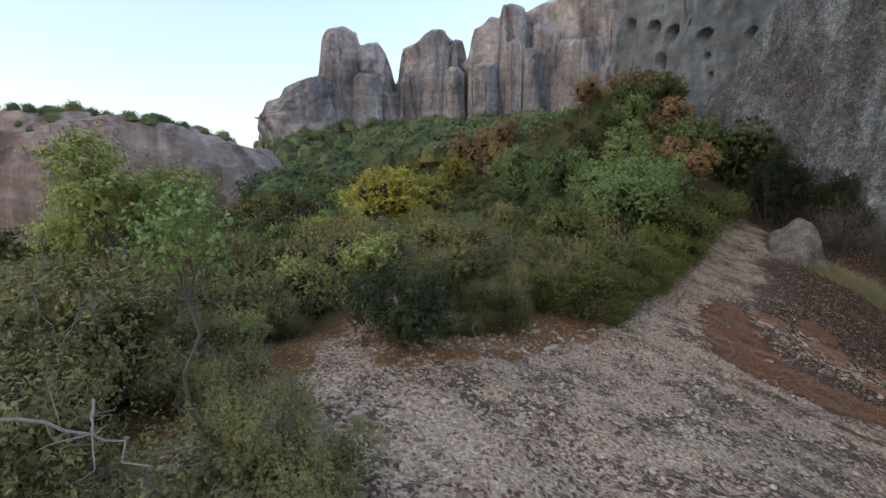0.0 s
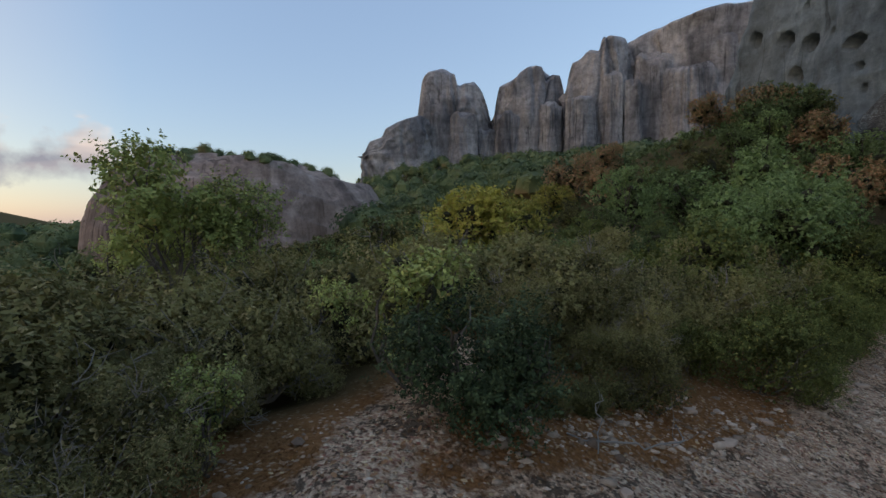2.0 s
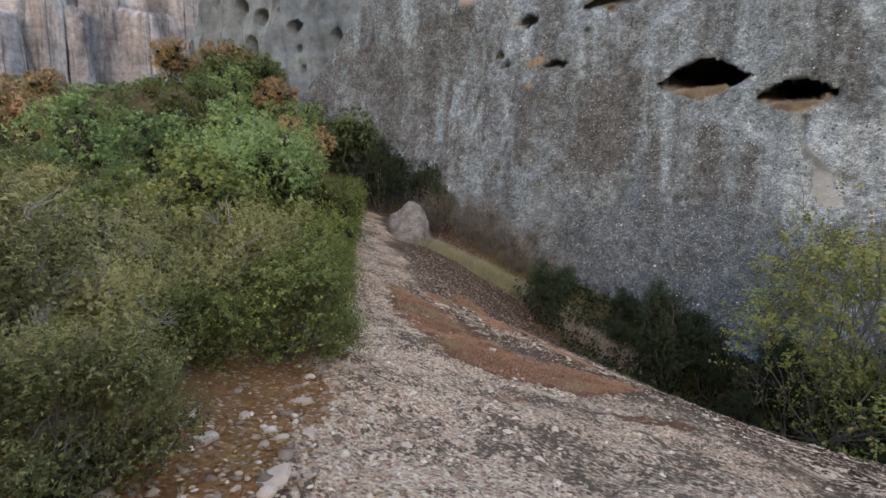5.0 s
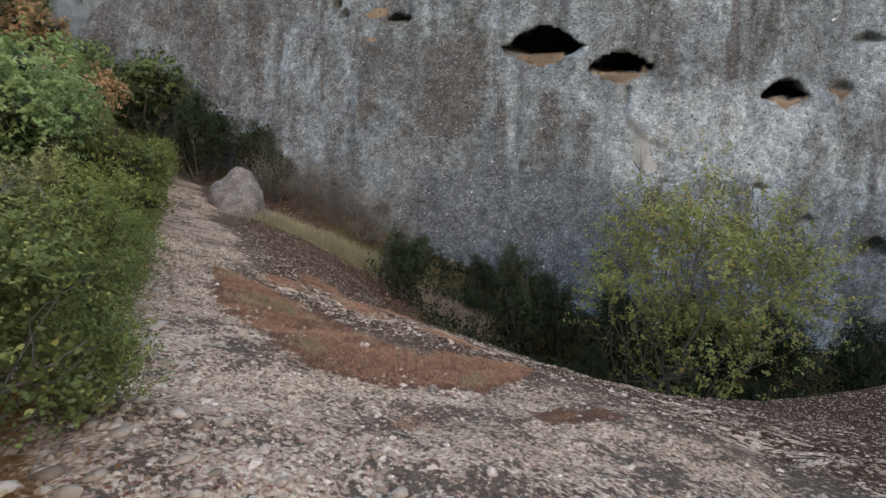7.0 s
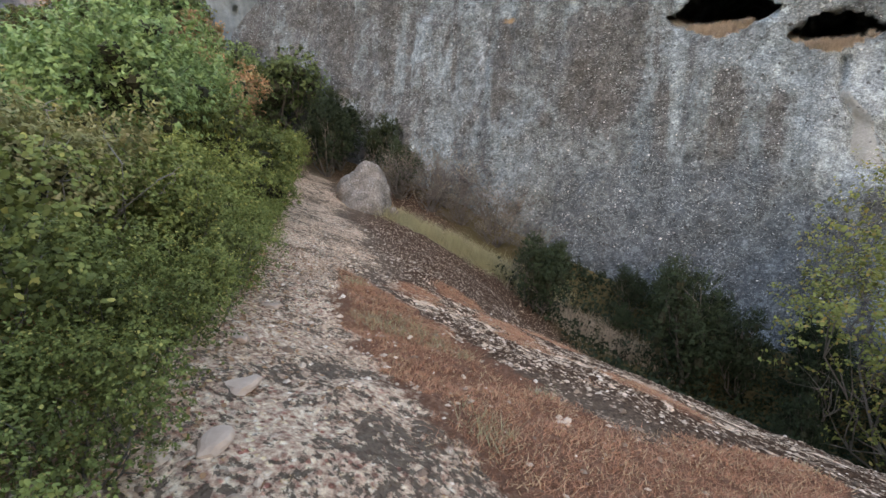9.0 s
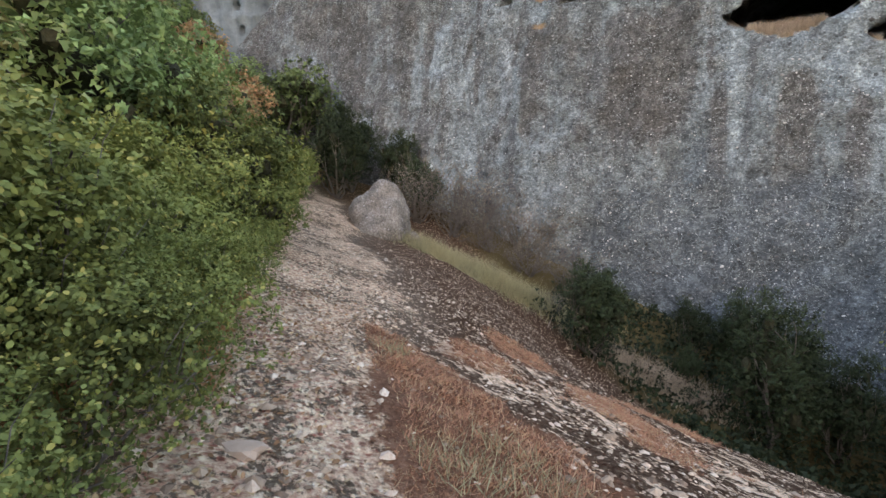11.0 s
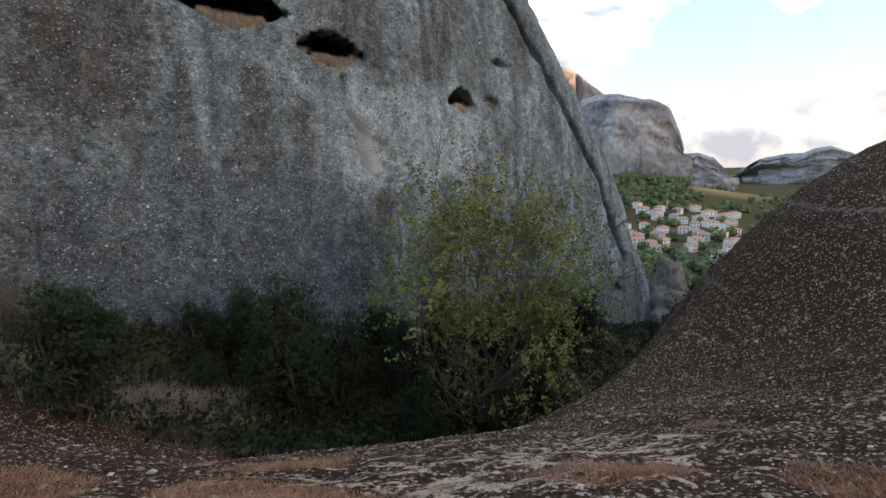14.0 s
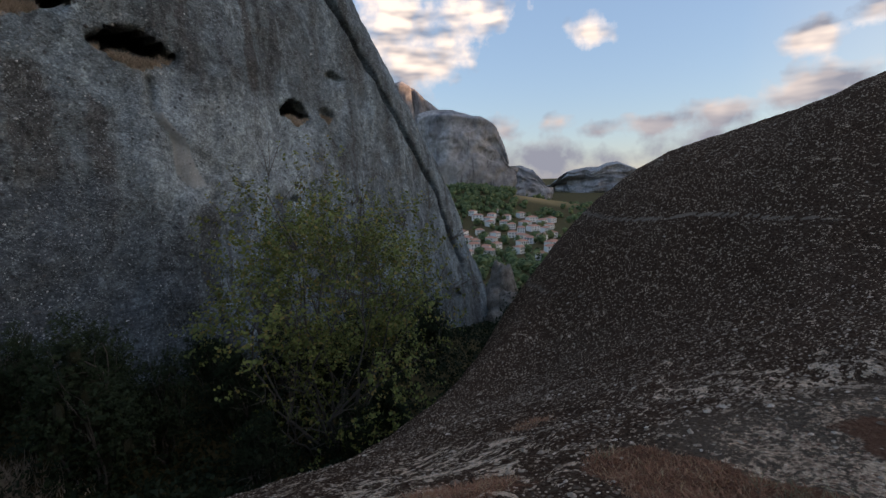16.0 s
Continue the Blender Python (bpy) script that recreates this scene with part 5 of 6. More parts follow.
# scrub along the trail
OL = "olive-green evergreen shrub with fine leaves beside the trail"
HO = "fresh green prickly shrub with some yellow leaves beside the trail"
olive = plant("bush", 12, 1.15, 1.6, 0.040, 1900, 12, OLIVE, OL, "bush", -0.15, lobes=17, core=2200, bark=BARK, twigs=70, trunk=0.02, aspect=0.34, length=0.22, up=1.5, solid=False)
heath = plant("bush", 37, 1.15, 1.6, 0.040, 2300, 14, SAGE, "grey-green heath shrub with fine upright sprigs and bare twigs", "bush", -0.15, lobes=19, core=1500, bark=PALE_BARK, twigs=130, trunk=0.018, aspect=0.26, length=0.26, up=1.7, solid=False)
scatter(heath, [(-2.5, 2.2, 0.85, 200, -0.1), (-1.45, 3.3, 0.55, 60), (-2.3, 4.2, 0.65, 10), (-2.75, 5.5, 0.62, 80), (-2.5, 6.6, 0.6, 170), (-2.0, 1.0, 0.6, 30), (-1.2, 2.25, 0.68, 0, -0.12), (-0.85, 2.6, 0.46, 120, -0.06), (-1.5, 1.6, 0.6, 220, -0.1), (-0.92, 1.8, 0.46, 300, -0.1), (-1.3, 2.9, 0.55, 40, -0.1), (1.15, 8.6, 0.58, 140), (-0.4, 8.5, 0.8, 190), (1.0, 9.4, 0.85, 45), (2.5, 10.6, 1.12, 250), (1.2, 11.2, 1.2, 70), (0.2, 9.8, 1.2, 300), (1.5, 10.2, 0.98, 120)], "shrubs along the trail")
scatter(olive, [(1.0, 7.75, 0.52, 15), (0.4, 7.25, 0.52, 250), (0.45, 8.2, 0.68, 330), (-0.2, 6.95, 0.55, 95), (1.55, 8.75, 0.45, 60), (0.38, 6.95, 0.42, 170), (0.02, 6.55, 0.40, 20)], "shrubs along the trail")
olive_c = plant("bush", 10, 1.2, 1.75, 0.042, 1500, 12, SAGE, "grey-green heath shrub with fine leaves in the scrub", "bush", -0.15, lobes=26, core=1500, bark=PALE_BARK, twigs=40, far=True)
scatter(olive_c, [(-3.3, 3.0, 0.8, 0), (-3.6, 4.4, 1.1, 140), (-5.4, 6.8, 1.25, 30), (-1.9, 8.6, 1.15, 200), (-6.3, 2.4, 1.2, 310), (4.9, 13.6, 1.2, 20), (-4.4, 8.9, 1.15, 200), (-2.8, 0.3, 0.9, 45, -0.2), (-4.6, 1.2, 1.1, 90), (-3.0, 6.4, 0.9, 160)], "shrubs along the trail")
holly_a = plant("bush", 13, 1.2, 1.9, 0.038, 1900, 11, HOLLY, HO, "bush", -0.15, 0.4, 0.15, 17, 0.66, 1500, trunk=0.02, solid=False)
scatter(holly_a, [(2.95, 9.5, 0.72, 0), (2.15, 9.4, 0.66, 215), (3.8, 11.05, 0.95, 100), (4.6, 12.1, 0.70, 200), (5.4, 13.3, 1.08, 300), (6.3, 14.5, 0.85, 60), (7.5, 16.0, 1.3, 150), (7.75, 15.75, 0.7, 110)], "shrubs along the trail")
holly_b = plant("bush", 9, 1.2, 1.9, 0.040, 2400, 9, HOLLY, HO, "bush", -0.15, 0.4, 0.15, 17, 0.66, 1800, far=True)
scatter(holly_b, [(2.9, 12.2, 1.1, 20), (8.7, 17.8, 1.2, 250), (8.9, 17.2, 0.65, 220), (10.4, 19.2, 0.7, 310)], "shrubs along the trail")
ivy = plant("bush", 14, 0.82, 1.1, 0.025, 2000, 15, IVY, "dense blue-green broad-leaved shrub in front of darker scrub", "bush", -0.1, 0.5, 0.16, 20, 0.6, 900, solid=False)
scatter(ivy, [(-0.6, 6.0, 1.0, 0)])
lime_s = plant("bush", 15, 0.55, 1.5, 0.045, 360, 13, LIME, "lime-green young shrub at the edge of the scrub", "bush", 0.2, 0.5, 0.2, 7, 0.6, 100)
scatter(lime_s, [(-1.15, 6.6, 0.9, 0), (-2.2, 4.9, 0.55, 120), (-2.4, 7.6, 0.8, 200)], "young shrubs")

for x, y, s, turn in ((3.6, 9.5, 0.50, 0), (4.12, 10.4, 0.50, 90), (4.55, 11.05, 0.54, 200), (5.1, 11.8, 0.56, 310), (5.65, 12.6, 0.68, 40), (6.25, 13.2, 0.70, 160), (6.75, 14.1, 0.64, 250), (7.4, 14.9, 0.58, 20), (8.15, 15.75, 0.62, 130)):
    copy_thing(holly_a, pose(x, y, on_land(x, y) - 0.03, 0, 0, turn) @ Matrix.Diagonal((s, s, s, 1)))

scrub = plant("bush", 18, 1.3, 1.8, 0.055, 1200, 10, SAGE, "grey-green heath shrub with fine leaves in the scrub", "bush", -0.15, 0.7, 0.24, 24, 0.45, 450, far=True)
scrub_h = plant("bush", 19, 1.3, 1.7, 0.058, 1200, 10, HOLLY, "mid-green evergreen shrub in dense scrub", "bush", -0.15, 0.5, 0.24, 24, 0.5, 450, far=True)
rng = np.random.default_rng(3)
spots, sets = [(-7.5, 10.7), (-9.6, 10.2)], ([], [])
for _ in range(900):
    x, y = rng.uniform(-15, 6.5), rng.uniform(-1, 17.5)
    if y < 7.4 + 1.0 * max(x, -2.3) and x > -2.6 or x > -4.2 and y < 4.6 or -2.3 < x < -0.4 and y < 8 or x < -3.2 - 1.6 * y or x > -0.4 and y < 8.3 + x:
        continue
    if any((x - a) ** 2 + (y - b) ** 2 < 1.55 ** 2 for a, b in spots):
        continue
    spots.append((x, y))
    sets[int(rng.uniform() < 0.4)].append((x, y, rng.uniform(0.75, 1.1), rng.uniform(0, 360), -0.12))
scatter(scrub, sets[0], "dense scrub")
scatter(scrub_h, sets[1], "dense scrub")

near_lime = plant("small_tree", 16, 0.36, 1.95, 0.026, 230, 16, FRESH, "slender young tree with bright green lobed leaves", "tree", 1.35, 0.3, 0.16, 9, 0.7, 0, BARK, 6, 0.010, 0.35, 1.25, density=0.05)
scatter(near_lime, [(-1.55, 2.75, 1.0, 0)])
lime_t = plant("small_tree", 17, 1.35, 4.0, 0.085, 800, 12, LIME, "open lime-green young tree among scrub", "tree", 1.2, 0.4, 0.4, 9, 0.6, 150, BARK, 6, 0.04, 0.6, density=0.3)
scatter(lime_t, [(-7.7, 10.7, 1.0, 0), (-6.7, 11.6, 0.8, 140), (-9.6, 12.2, 0.75, 140)], "lime-green young trees")

# trees on the slopes
GT = "trees on the slope"
bright_t = plant("tree", 21, 1.9, 3.6, 0.058, 2200, 12, BRIGHT, "round bright green deciduous tree on the slope", "tree", 0.3, 0.3, 0.3, 26, 0.6, 700, BARK, 6, 0.06, 0.6, far=True)
scatter(bright_t, [(7.0, 17.7, 1.0, 0, -0.2), (8.6, 20.4, 0.9, 100), (4.3, 27.0, 1.05, 200), (10.5, 23.0, 0.9, 300)], GT)
gold_t = plant("tree", 22, 1.7, 3.4, 0.062, 2000, 12, GOLD, "golden yellow maple on the slope", "tree", 0.2, 0.3, 0.3, 22, 0.7, 600, BARK, 5, 0.06, 0.6, far=True)
scatter(gold_t, [(-2.2, 17.6, 0.98, 0, 0.0), (-0.8, 20.2, 0.85, 100, 0.4), (-6.8, 32.0, 0.9, 60), (1.0, 36.0, 0.9, 200), (-5.4, 19.5, 0.55, 300)], GT)
rust_t = plant("tree", 23, 1.7, 3.4, 0.075, 1500, 12, RUST, "rust-brown autumn tree on the slope", "tree", 0.4, 0.4, 0.3, 22, 0.7, 500, BARK, 5, 0.06, 0.6, far=True)
scatter(rust_t, [(15.6, 30.2, 1.1, 0), (14.1, 46.6, 1.0, 90), (2.5, 40.0, 1.2, 180), (4.6, 34.0, 0.9, 20), (17.0, 43.5, 1.2, 220), (18.5, 38.0, 1.0, 270), (-6.5, 31.0, 0.6, 10), (12.8, 27.6, 0.6, 50), (5.5, 44.0, 0.9, 130)], GT)
TR = {"dark evergreen oak on the slope": OAK, "mid-green oak on the slope": HOLLY, "olive-green shrubby oak on the slope": OLIVE, "bright green deciduous tree on the slope": BRIGHT}
fine_t = [plant("tree", 51 + k, 1.9, 3.4, 0.062, 2000, 11, m, label, "tree", 0.1, 0.3, 0.20, 16, 0.6, 2200, BARK, 6, 0.07, 0.6, far=True) for k, (label, m) in enumerate(TR.items())]
broad_t = [plant("tree", 61 + k, 2.0, 3.6, 0.10, 1100, 7, m, label, "tree", 0.0, 0.2, 0.2, 14, 0.7, 900, BARK, 4, 0.07, 0.9, far=True) for k, (label, m) in enumerate(TR.items())]
fine_rows, broad_rows = [[], [], [], []], [[], [], [], []]
broad_rows[0] = [(16.6, 41.5, 1.0, 240), (19.5, 45.0, 1.3, 300), (20.0, 32.5, 1.3, 40)]
rng = np.random.default_rng(5)
taken = [(7, 17.7), (8.6, 20.4), (4.3, 27), (-2.4, 17.6), (-0.9, 20.2), (-2, 16.0), (15.6, 30.2), (20.6, 28.2), (14.1, 46.6), (2.5, 40), (4.6, 34), (17, 43.5)]
for _ in range(6000):
    y = rng.uniform(15.5, 66)
    x = rng.uniform(-0.95, 0.46) * (y + 6) + 1.0
    if x > 1.5 + 0.55 * (y - 13) and y < 24 or x > 19 + 0.05 * y and y < 60:
        continue
    if any((x - a) ** 2 + (y - b) ** 2 < (1.75 + 0.030 * y) ** 2 for a, b in taken):
        continue
    taken.append((x, y))
    d, az = math.hypot(x, y - 2), math.degrees(math.atan2(x, y - 2))
    most = 1.1 + d * float(np.interp(az, [-45, -26, -20, 0, 8, 16, 24], [-0.05, -0.03, 0.03, 0.06, 0.10, 0.18, 0.24]) * np.interp(d, [14, 45], [0.3, 1.0])) - on_land(x, y)
    grown = rng.uniform(0.7, 1.15) * (0.8 + 0.006 * y)
    if most < 0.8:
        continue
    kind = int(rng.choice(4, p=[0.44, 0.26, 0.12, 0.18] if x > 2 and y < 34 else [0.26, 0.26, 0.24, 0.24]))
    (fine_rows if d < 24 else broad_rows)[kind].append((x, y, min(grown, most / 3.6), rng.uniform(0, 360)))
for k in range(4):
    scatter(fine_t[k], fine_rows[k], GT)
    scatter(broad_t[k], broad_rows[k], GT)
for k, (x, y, s) in enumerate([(9.9, 19.3, 1.2), (11.0, 20.9, 1.2), (12.2, 22.6, 1.25), (13.6, 24.4, 1.3), (15.4, 26.2, 1.3), (16.8, 27.4, 1.2)]):
    copy_thing(scrub_h, pose(x, y, on_land(x, y) - 0.05, 0, 0, 67 * k) @ Matrix.Diagonal((s, s, s, 1)))

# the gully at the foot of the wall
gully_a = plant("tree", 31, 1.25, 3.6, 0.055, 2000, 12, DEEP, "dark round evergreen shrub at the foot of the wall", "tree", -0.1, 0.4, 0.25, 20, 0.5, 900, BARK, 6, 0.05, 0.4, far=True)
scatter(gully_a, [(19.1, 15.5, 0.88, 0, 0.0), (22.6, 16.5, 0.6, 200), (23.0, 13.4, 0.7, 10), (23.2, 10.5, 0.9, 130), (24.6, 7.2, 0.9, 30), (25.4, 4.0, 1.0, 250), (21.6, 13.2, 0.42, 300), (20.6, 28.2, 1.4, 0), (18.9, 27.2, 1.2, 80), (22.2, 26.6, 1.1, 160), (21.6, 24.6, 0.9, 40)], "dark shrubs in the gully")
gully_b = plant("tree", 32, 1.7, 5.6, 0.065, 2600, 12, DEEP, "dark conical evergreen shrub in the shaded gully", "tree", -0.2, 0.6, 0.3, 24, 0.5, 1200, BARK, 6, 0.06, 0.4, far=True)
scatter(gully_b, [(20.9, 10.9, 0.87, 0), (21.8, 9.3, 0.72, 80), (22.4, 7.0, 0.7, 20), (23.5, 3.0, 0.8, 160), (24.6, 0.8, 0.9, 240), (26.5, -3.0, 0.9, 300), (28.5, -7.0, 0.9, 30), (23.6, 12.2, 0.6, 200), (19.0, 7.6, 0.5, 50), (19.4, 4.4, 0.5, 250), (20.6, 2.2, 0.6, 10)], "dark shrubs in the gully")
brush = plant("bush", 34, 1.3, 1.7, 0.022, 420, 10, DRY, "grey-brown twiggy shrub at the foot of the wall", "bush", -0.1, 0.9, 0.3, 14, 0.35, 300, BARK, 26, 0.02, density=0.9, twigs=140)
scatter(brush, [(21.8, 21.0, 1.2, 0), (22.2, 19.3, 1.0, 100), (21.4, 22.6, 1.2, 200), (21.0, 24.2, 1.4, 20), (22.8, 17.8, 0.9, 140), (20.6, 17.4, 0.5, 60), (23.2, 20.2, 1.3, 250), (22.6, 22.4, 1.5, 310)], "twiggy shrubs at the foot of the wall")
walnut = plant("tree", 33, 4.1, 8.6, 0.082, 3300, 14, WALNUT, "open yellow-green deciduous tree with pale branches in the gully", "tree", 0.1, 0.35, 0.7, 34, 0.75, 300, GREY_BARK, 18, 0.045, 0.9, density=0.15, twigs=320)
scatter(walnut, [(20.9, 4.4, 1.16, 0)])



# ---- far woods, as one mass of small crowns ----
def build_woods():
    rng = np.random.default_rng(77)
    spots = []
    while len(spots) < 2000:
        if rng.uniform() < 0.5:
            a, d = radians(rng.uniform(-62, 30)), rng.uniform(62, 300)
        else:
            a, d = radians(rng.uniform(128, 156)), rng.uniform(12, 30) ** 2
        x, y = d * math.sin(a), d * math.cos(a)
        if 132 < math.degrees(a) < 148 and 400 < d < 660 and rng.uniform() < 0.6:
            continue
        if math.degrees(a) < -23 and d < 96 or np.hypot((x - 500) / 95, (y + 610) / 55) < 0.9:
            continue
        if np.hypot((x + 58) / 30, (y - 92) / 24) < 0.92 or x > 22 - 0.42 * (y - 62) and 0 < y < 100 and x > 10:
            continue
        spots.append((x, y, d))
    pts, nors, sizes, core = [], [], [], []
    # a fringe of trees along the crest of the rock hump
    crest = []
    top = np.array([v.co[:] for v in rock_hump.data.vertices])
    top = top[top[:, 2] > top[:, 2].max() - 5.0]
    for k in rng.choice(len(top), 150, False):
        crest.append((top[k, 0], top[k, 1], top[k, 2] - 0.9))
    # the wooded hill under the butte
    for _ in range(600):
        a, d = radians(rng.uniform(127, 142)), rng.uniform(640, 880)
        spots.append((7 + d * math.sin(a), 12 + d * math.cos(a), d))
    for x, y, d in spots + crest:
        r = rng.uniform(1.6, 4.0) * (1 if d < 300 else 1.6)
        z = float(land(x, y))
        if d < 50:
            z, r = d, rng.uniform(0.7, 1.7)
        k = 260 if d < 140 else 90 if d < 300 else 38
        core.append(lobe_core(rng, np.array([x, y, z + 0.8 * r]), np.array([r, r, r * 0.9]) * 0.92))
        dirs = unit(rng.normal(size=(k, 3)) + np.array([0, 0, 0.6]))
        p = np.array([x, y, z + 0.8 * r]) + dirs * r * rng.uniform(0.8, 1.05, (k, 1)) * np.array([1, 1, 0.9])
        pts.append(p)
        nors.append(unit(dirs + rng.normal(size=dirs.shape) * 0.3))
        sizes.append(np.full(k, r * (0.11 if d < 140 else 0.17 if d < 300 else 0.30)))
    P, N, S = np.concatenate(pts), np.concatenate(nors), np.concatenate(sizes)
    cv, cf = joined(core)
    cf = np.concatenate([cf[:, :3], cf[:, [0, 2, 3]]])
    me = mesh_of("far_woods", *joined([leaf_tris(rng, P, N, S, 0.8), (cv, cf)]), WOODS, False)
    return tagged(new("far_woods", me), "distant dark green scrub and woodland", "woods", "", "stuff")


far_woods = build_woods()


def build_undergrowth(name, seed, spots, size, per, material, label):
    """Low leafy clumps between the shrubs."""
    rng = np.random.default_rng(seed)
    x, y = spots
    z = land(x, y) + fine_relief(x, y)
    r = size * rng.uniform(0.6, 1.5, len(x))
    dirs = unit(rng.normal(size=(len(x), per, 3)) + np.array([0, 0, 0.5]))
    P = np.stack([x, y, z + 0.25 * r], 1)[:, None] + dirs * (r[:, None] * rng.uniform(0.5, 1.1, (len(x), per)))[..., None]
    N = unit(dirs + rng.normal(size=dirs.shape) * 0.7)
    me = mesh_of(name, *leaf_tris(rng, P.reshape(-1, 3), N.reshape(-1, 3), size * 0.36, 0.6), material, False)
    return tagged(new(name, me), label, "undergrowth", "", "stuff")


rng = np.random.default_rng(44)
x, y = rng.uniform(16, 38, 11000), rng.uniform(-24, 26, 11000)
k = (x > 17.8 + 0.32 * np.maximum(0, y - 12) + 2.0 * smooth(6, 2, y)) & (y < 18) & (x < wall_plan(y, land(x, y)) - 0.3)
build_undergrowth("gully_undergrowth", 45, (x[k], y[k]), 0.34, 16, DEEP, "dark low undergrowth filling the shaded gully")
y = rng.uniform(13, 70, 3600)
x = rng.uniform(-0.95, 0.44, 3600) * (y + 6) + 1.0
k = (x < 0.5 + 0.55 * (y - 13)) | (y > 27)
build_undergrowth("slope_undergrowth", 46, (x[k], y[k]), 0.55, 15, OAK, "dark green undergrowth on the wooded slope")


# ---- grass, straw and loose stones ----
def blades(rng, P, height, width, lean=0.5):
    n = len(P)
    a = rng.uniform(0, 2 * math.pi, n)
    side = np.stack([np.cos(a), np.sin(a), 0 * a], 1) * (width * rng.uniform(0.6, 1.4, n))[:, None]
    top = np.stack([rng.normal(size=n) * lean, rng.normal(size=n) * lean, np.ones(n)], 1) * (height * rng.uniform(0.5, 1.3, n))[:, None]
    V = np.stack([P - side, P + side, P + top * 0.6 + side * 0.6, P + top], 1)
    return V.reshape(-1, 3), np.arange(4 * n).reshape(-1, 4)


def meadow(name, rng, x, y, height, width, material, label, lean=0.5):
    P = np.stack([x, y, land(x, y) + fine_relief(x, y) - 0.01], 1)
    me = mesh_of(name, *blades(rng, P, height, width, lean), material, False)
    return tagged(new(name, me), label, "grass", "", "stuff")


rng = np.random.default_rng(8)
x, y = rng.uniform(4.5, 13, 420000), rng.uniform(6, 15.5, 420000)
k = zone_moss(x, y) + 0.45 * fbm(x * 1.1, y * 1.1, 0, 4, 91) > rng.uniform(0.40, 0.72, len(x))
meadow("dry_plants", rng, x[k], y[k], 0.036, 0.0038, REDGRASS, "low russet dry plants on the bare slab", 1.2)
k2 = rng.choice(np.flatnonzero(k), 14000)
near_tuft = (vnoise(x[k2] * 1.6, y[k2] * 1.6, 0, 95) > 0.2) & (zone_band(x[k2], y[k2]) > 0.7)
meadow("dry_grass", rng, x[k2][near_tuft], y[k2][near_tuft], 0.12, 0.0028, PALEGRASS, "thin straw-coloured grass tufts among russet plants", 0.6)
t = rng.uniform(0, 1, 13000)
x, y = 18.0 + 3.6 * t + rng.normal(size=13000) * 0.45, 22.2 - 6.2 * t + rng.normal(size=13000) * 0.35
meadow("yellow_grass", rng, x, y, 0.42, 0.008, PALEGRASS, "pale yellow-green grass along the edge of the slab", 0.55)

x, y = 20.6 + rng.normal(size=5000) * 0.45, 14.0 + rng.normal(size=5000) * 1.0
meadow("dry_gully_grass", rng, x - 0.25 * (y - 14.0), y, 0.45, 0.012, STRAW, "dry tan grass on the bank of the gully", 0.4)

PEBBLE = Nodes("pebbles")
_geo, _info = PEBBLE.add("NewGeometry"), PEBBLE.add("ObjectInfo")
_pick = PEBBLE.math("FRACT", PEBBLE.math("ADD", _geo.outputs["Random Per Island"], _info.outputs["Random"]))
_col = PEBBLE.ramp(_pick, [(0.0, (0.17, 0.115, 0.078)), (0.35, (0.33, 0.24, 0.165)), (0.7, (0.48, 0.365, 0.26)), (1.0, (0.66, 0.53, 0.41))])
_f = PEBBLE.noise(30.0, 5.0, 0.65)
PEBBLE = PEBBLE.finish(PEBBLE.mix(0.4, _col, PEBBLE.ramp(_f, [(0.3, 0.15), (0.7, 0.85)]), "OVERLAY"), 0.85, PEBBLE.bump(_f, 0.4, 0.01), 0.3)


def ico():
    bm = bmesh.new()
    bmesh.ops.create_icosphere(bm, subdivisions=1, radius=1.0)
    v = np.array([p.co[:] for p in bm.verts])
    f = np.array([[p.index for p in q.verts] for q in bm.faces])
    bm.free()
    return v, f


ICO_V, ICO_F = ico()


def pebble_shape(rng):
    return ICO_V * rng.uniform(0.7, 1.25, (len(ICO_V), 1)) * np.array([1.0, rng.uniform(0.6, 0.95), rng.uniform(0.35, 0.6)])


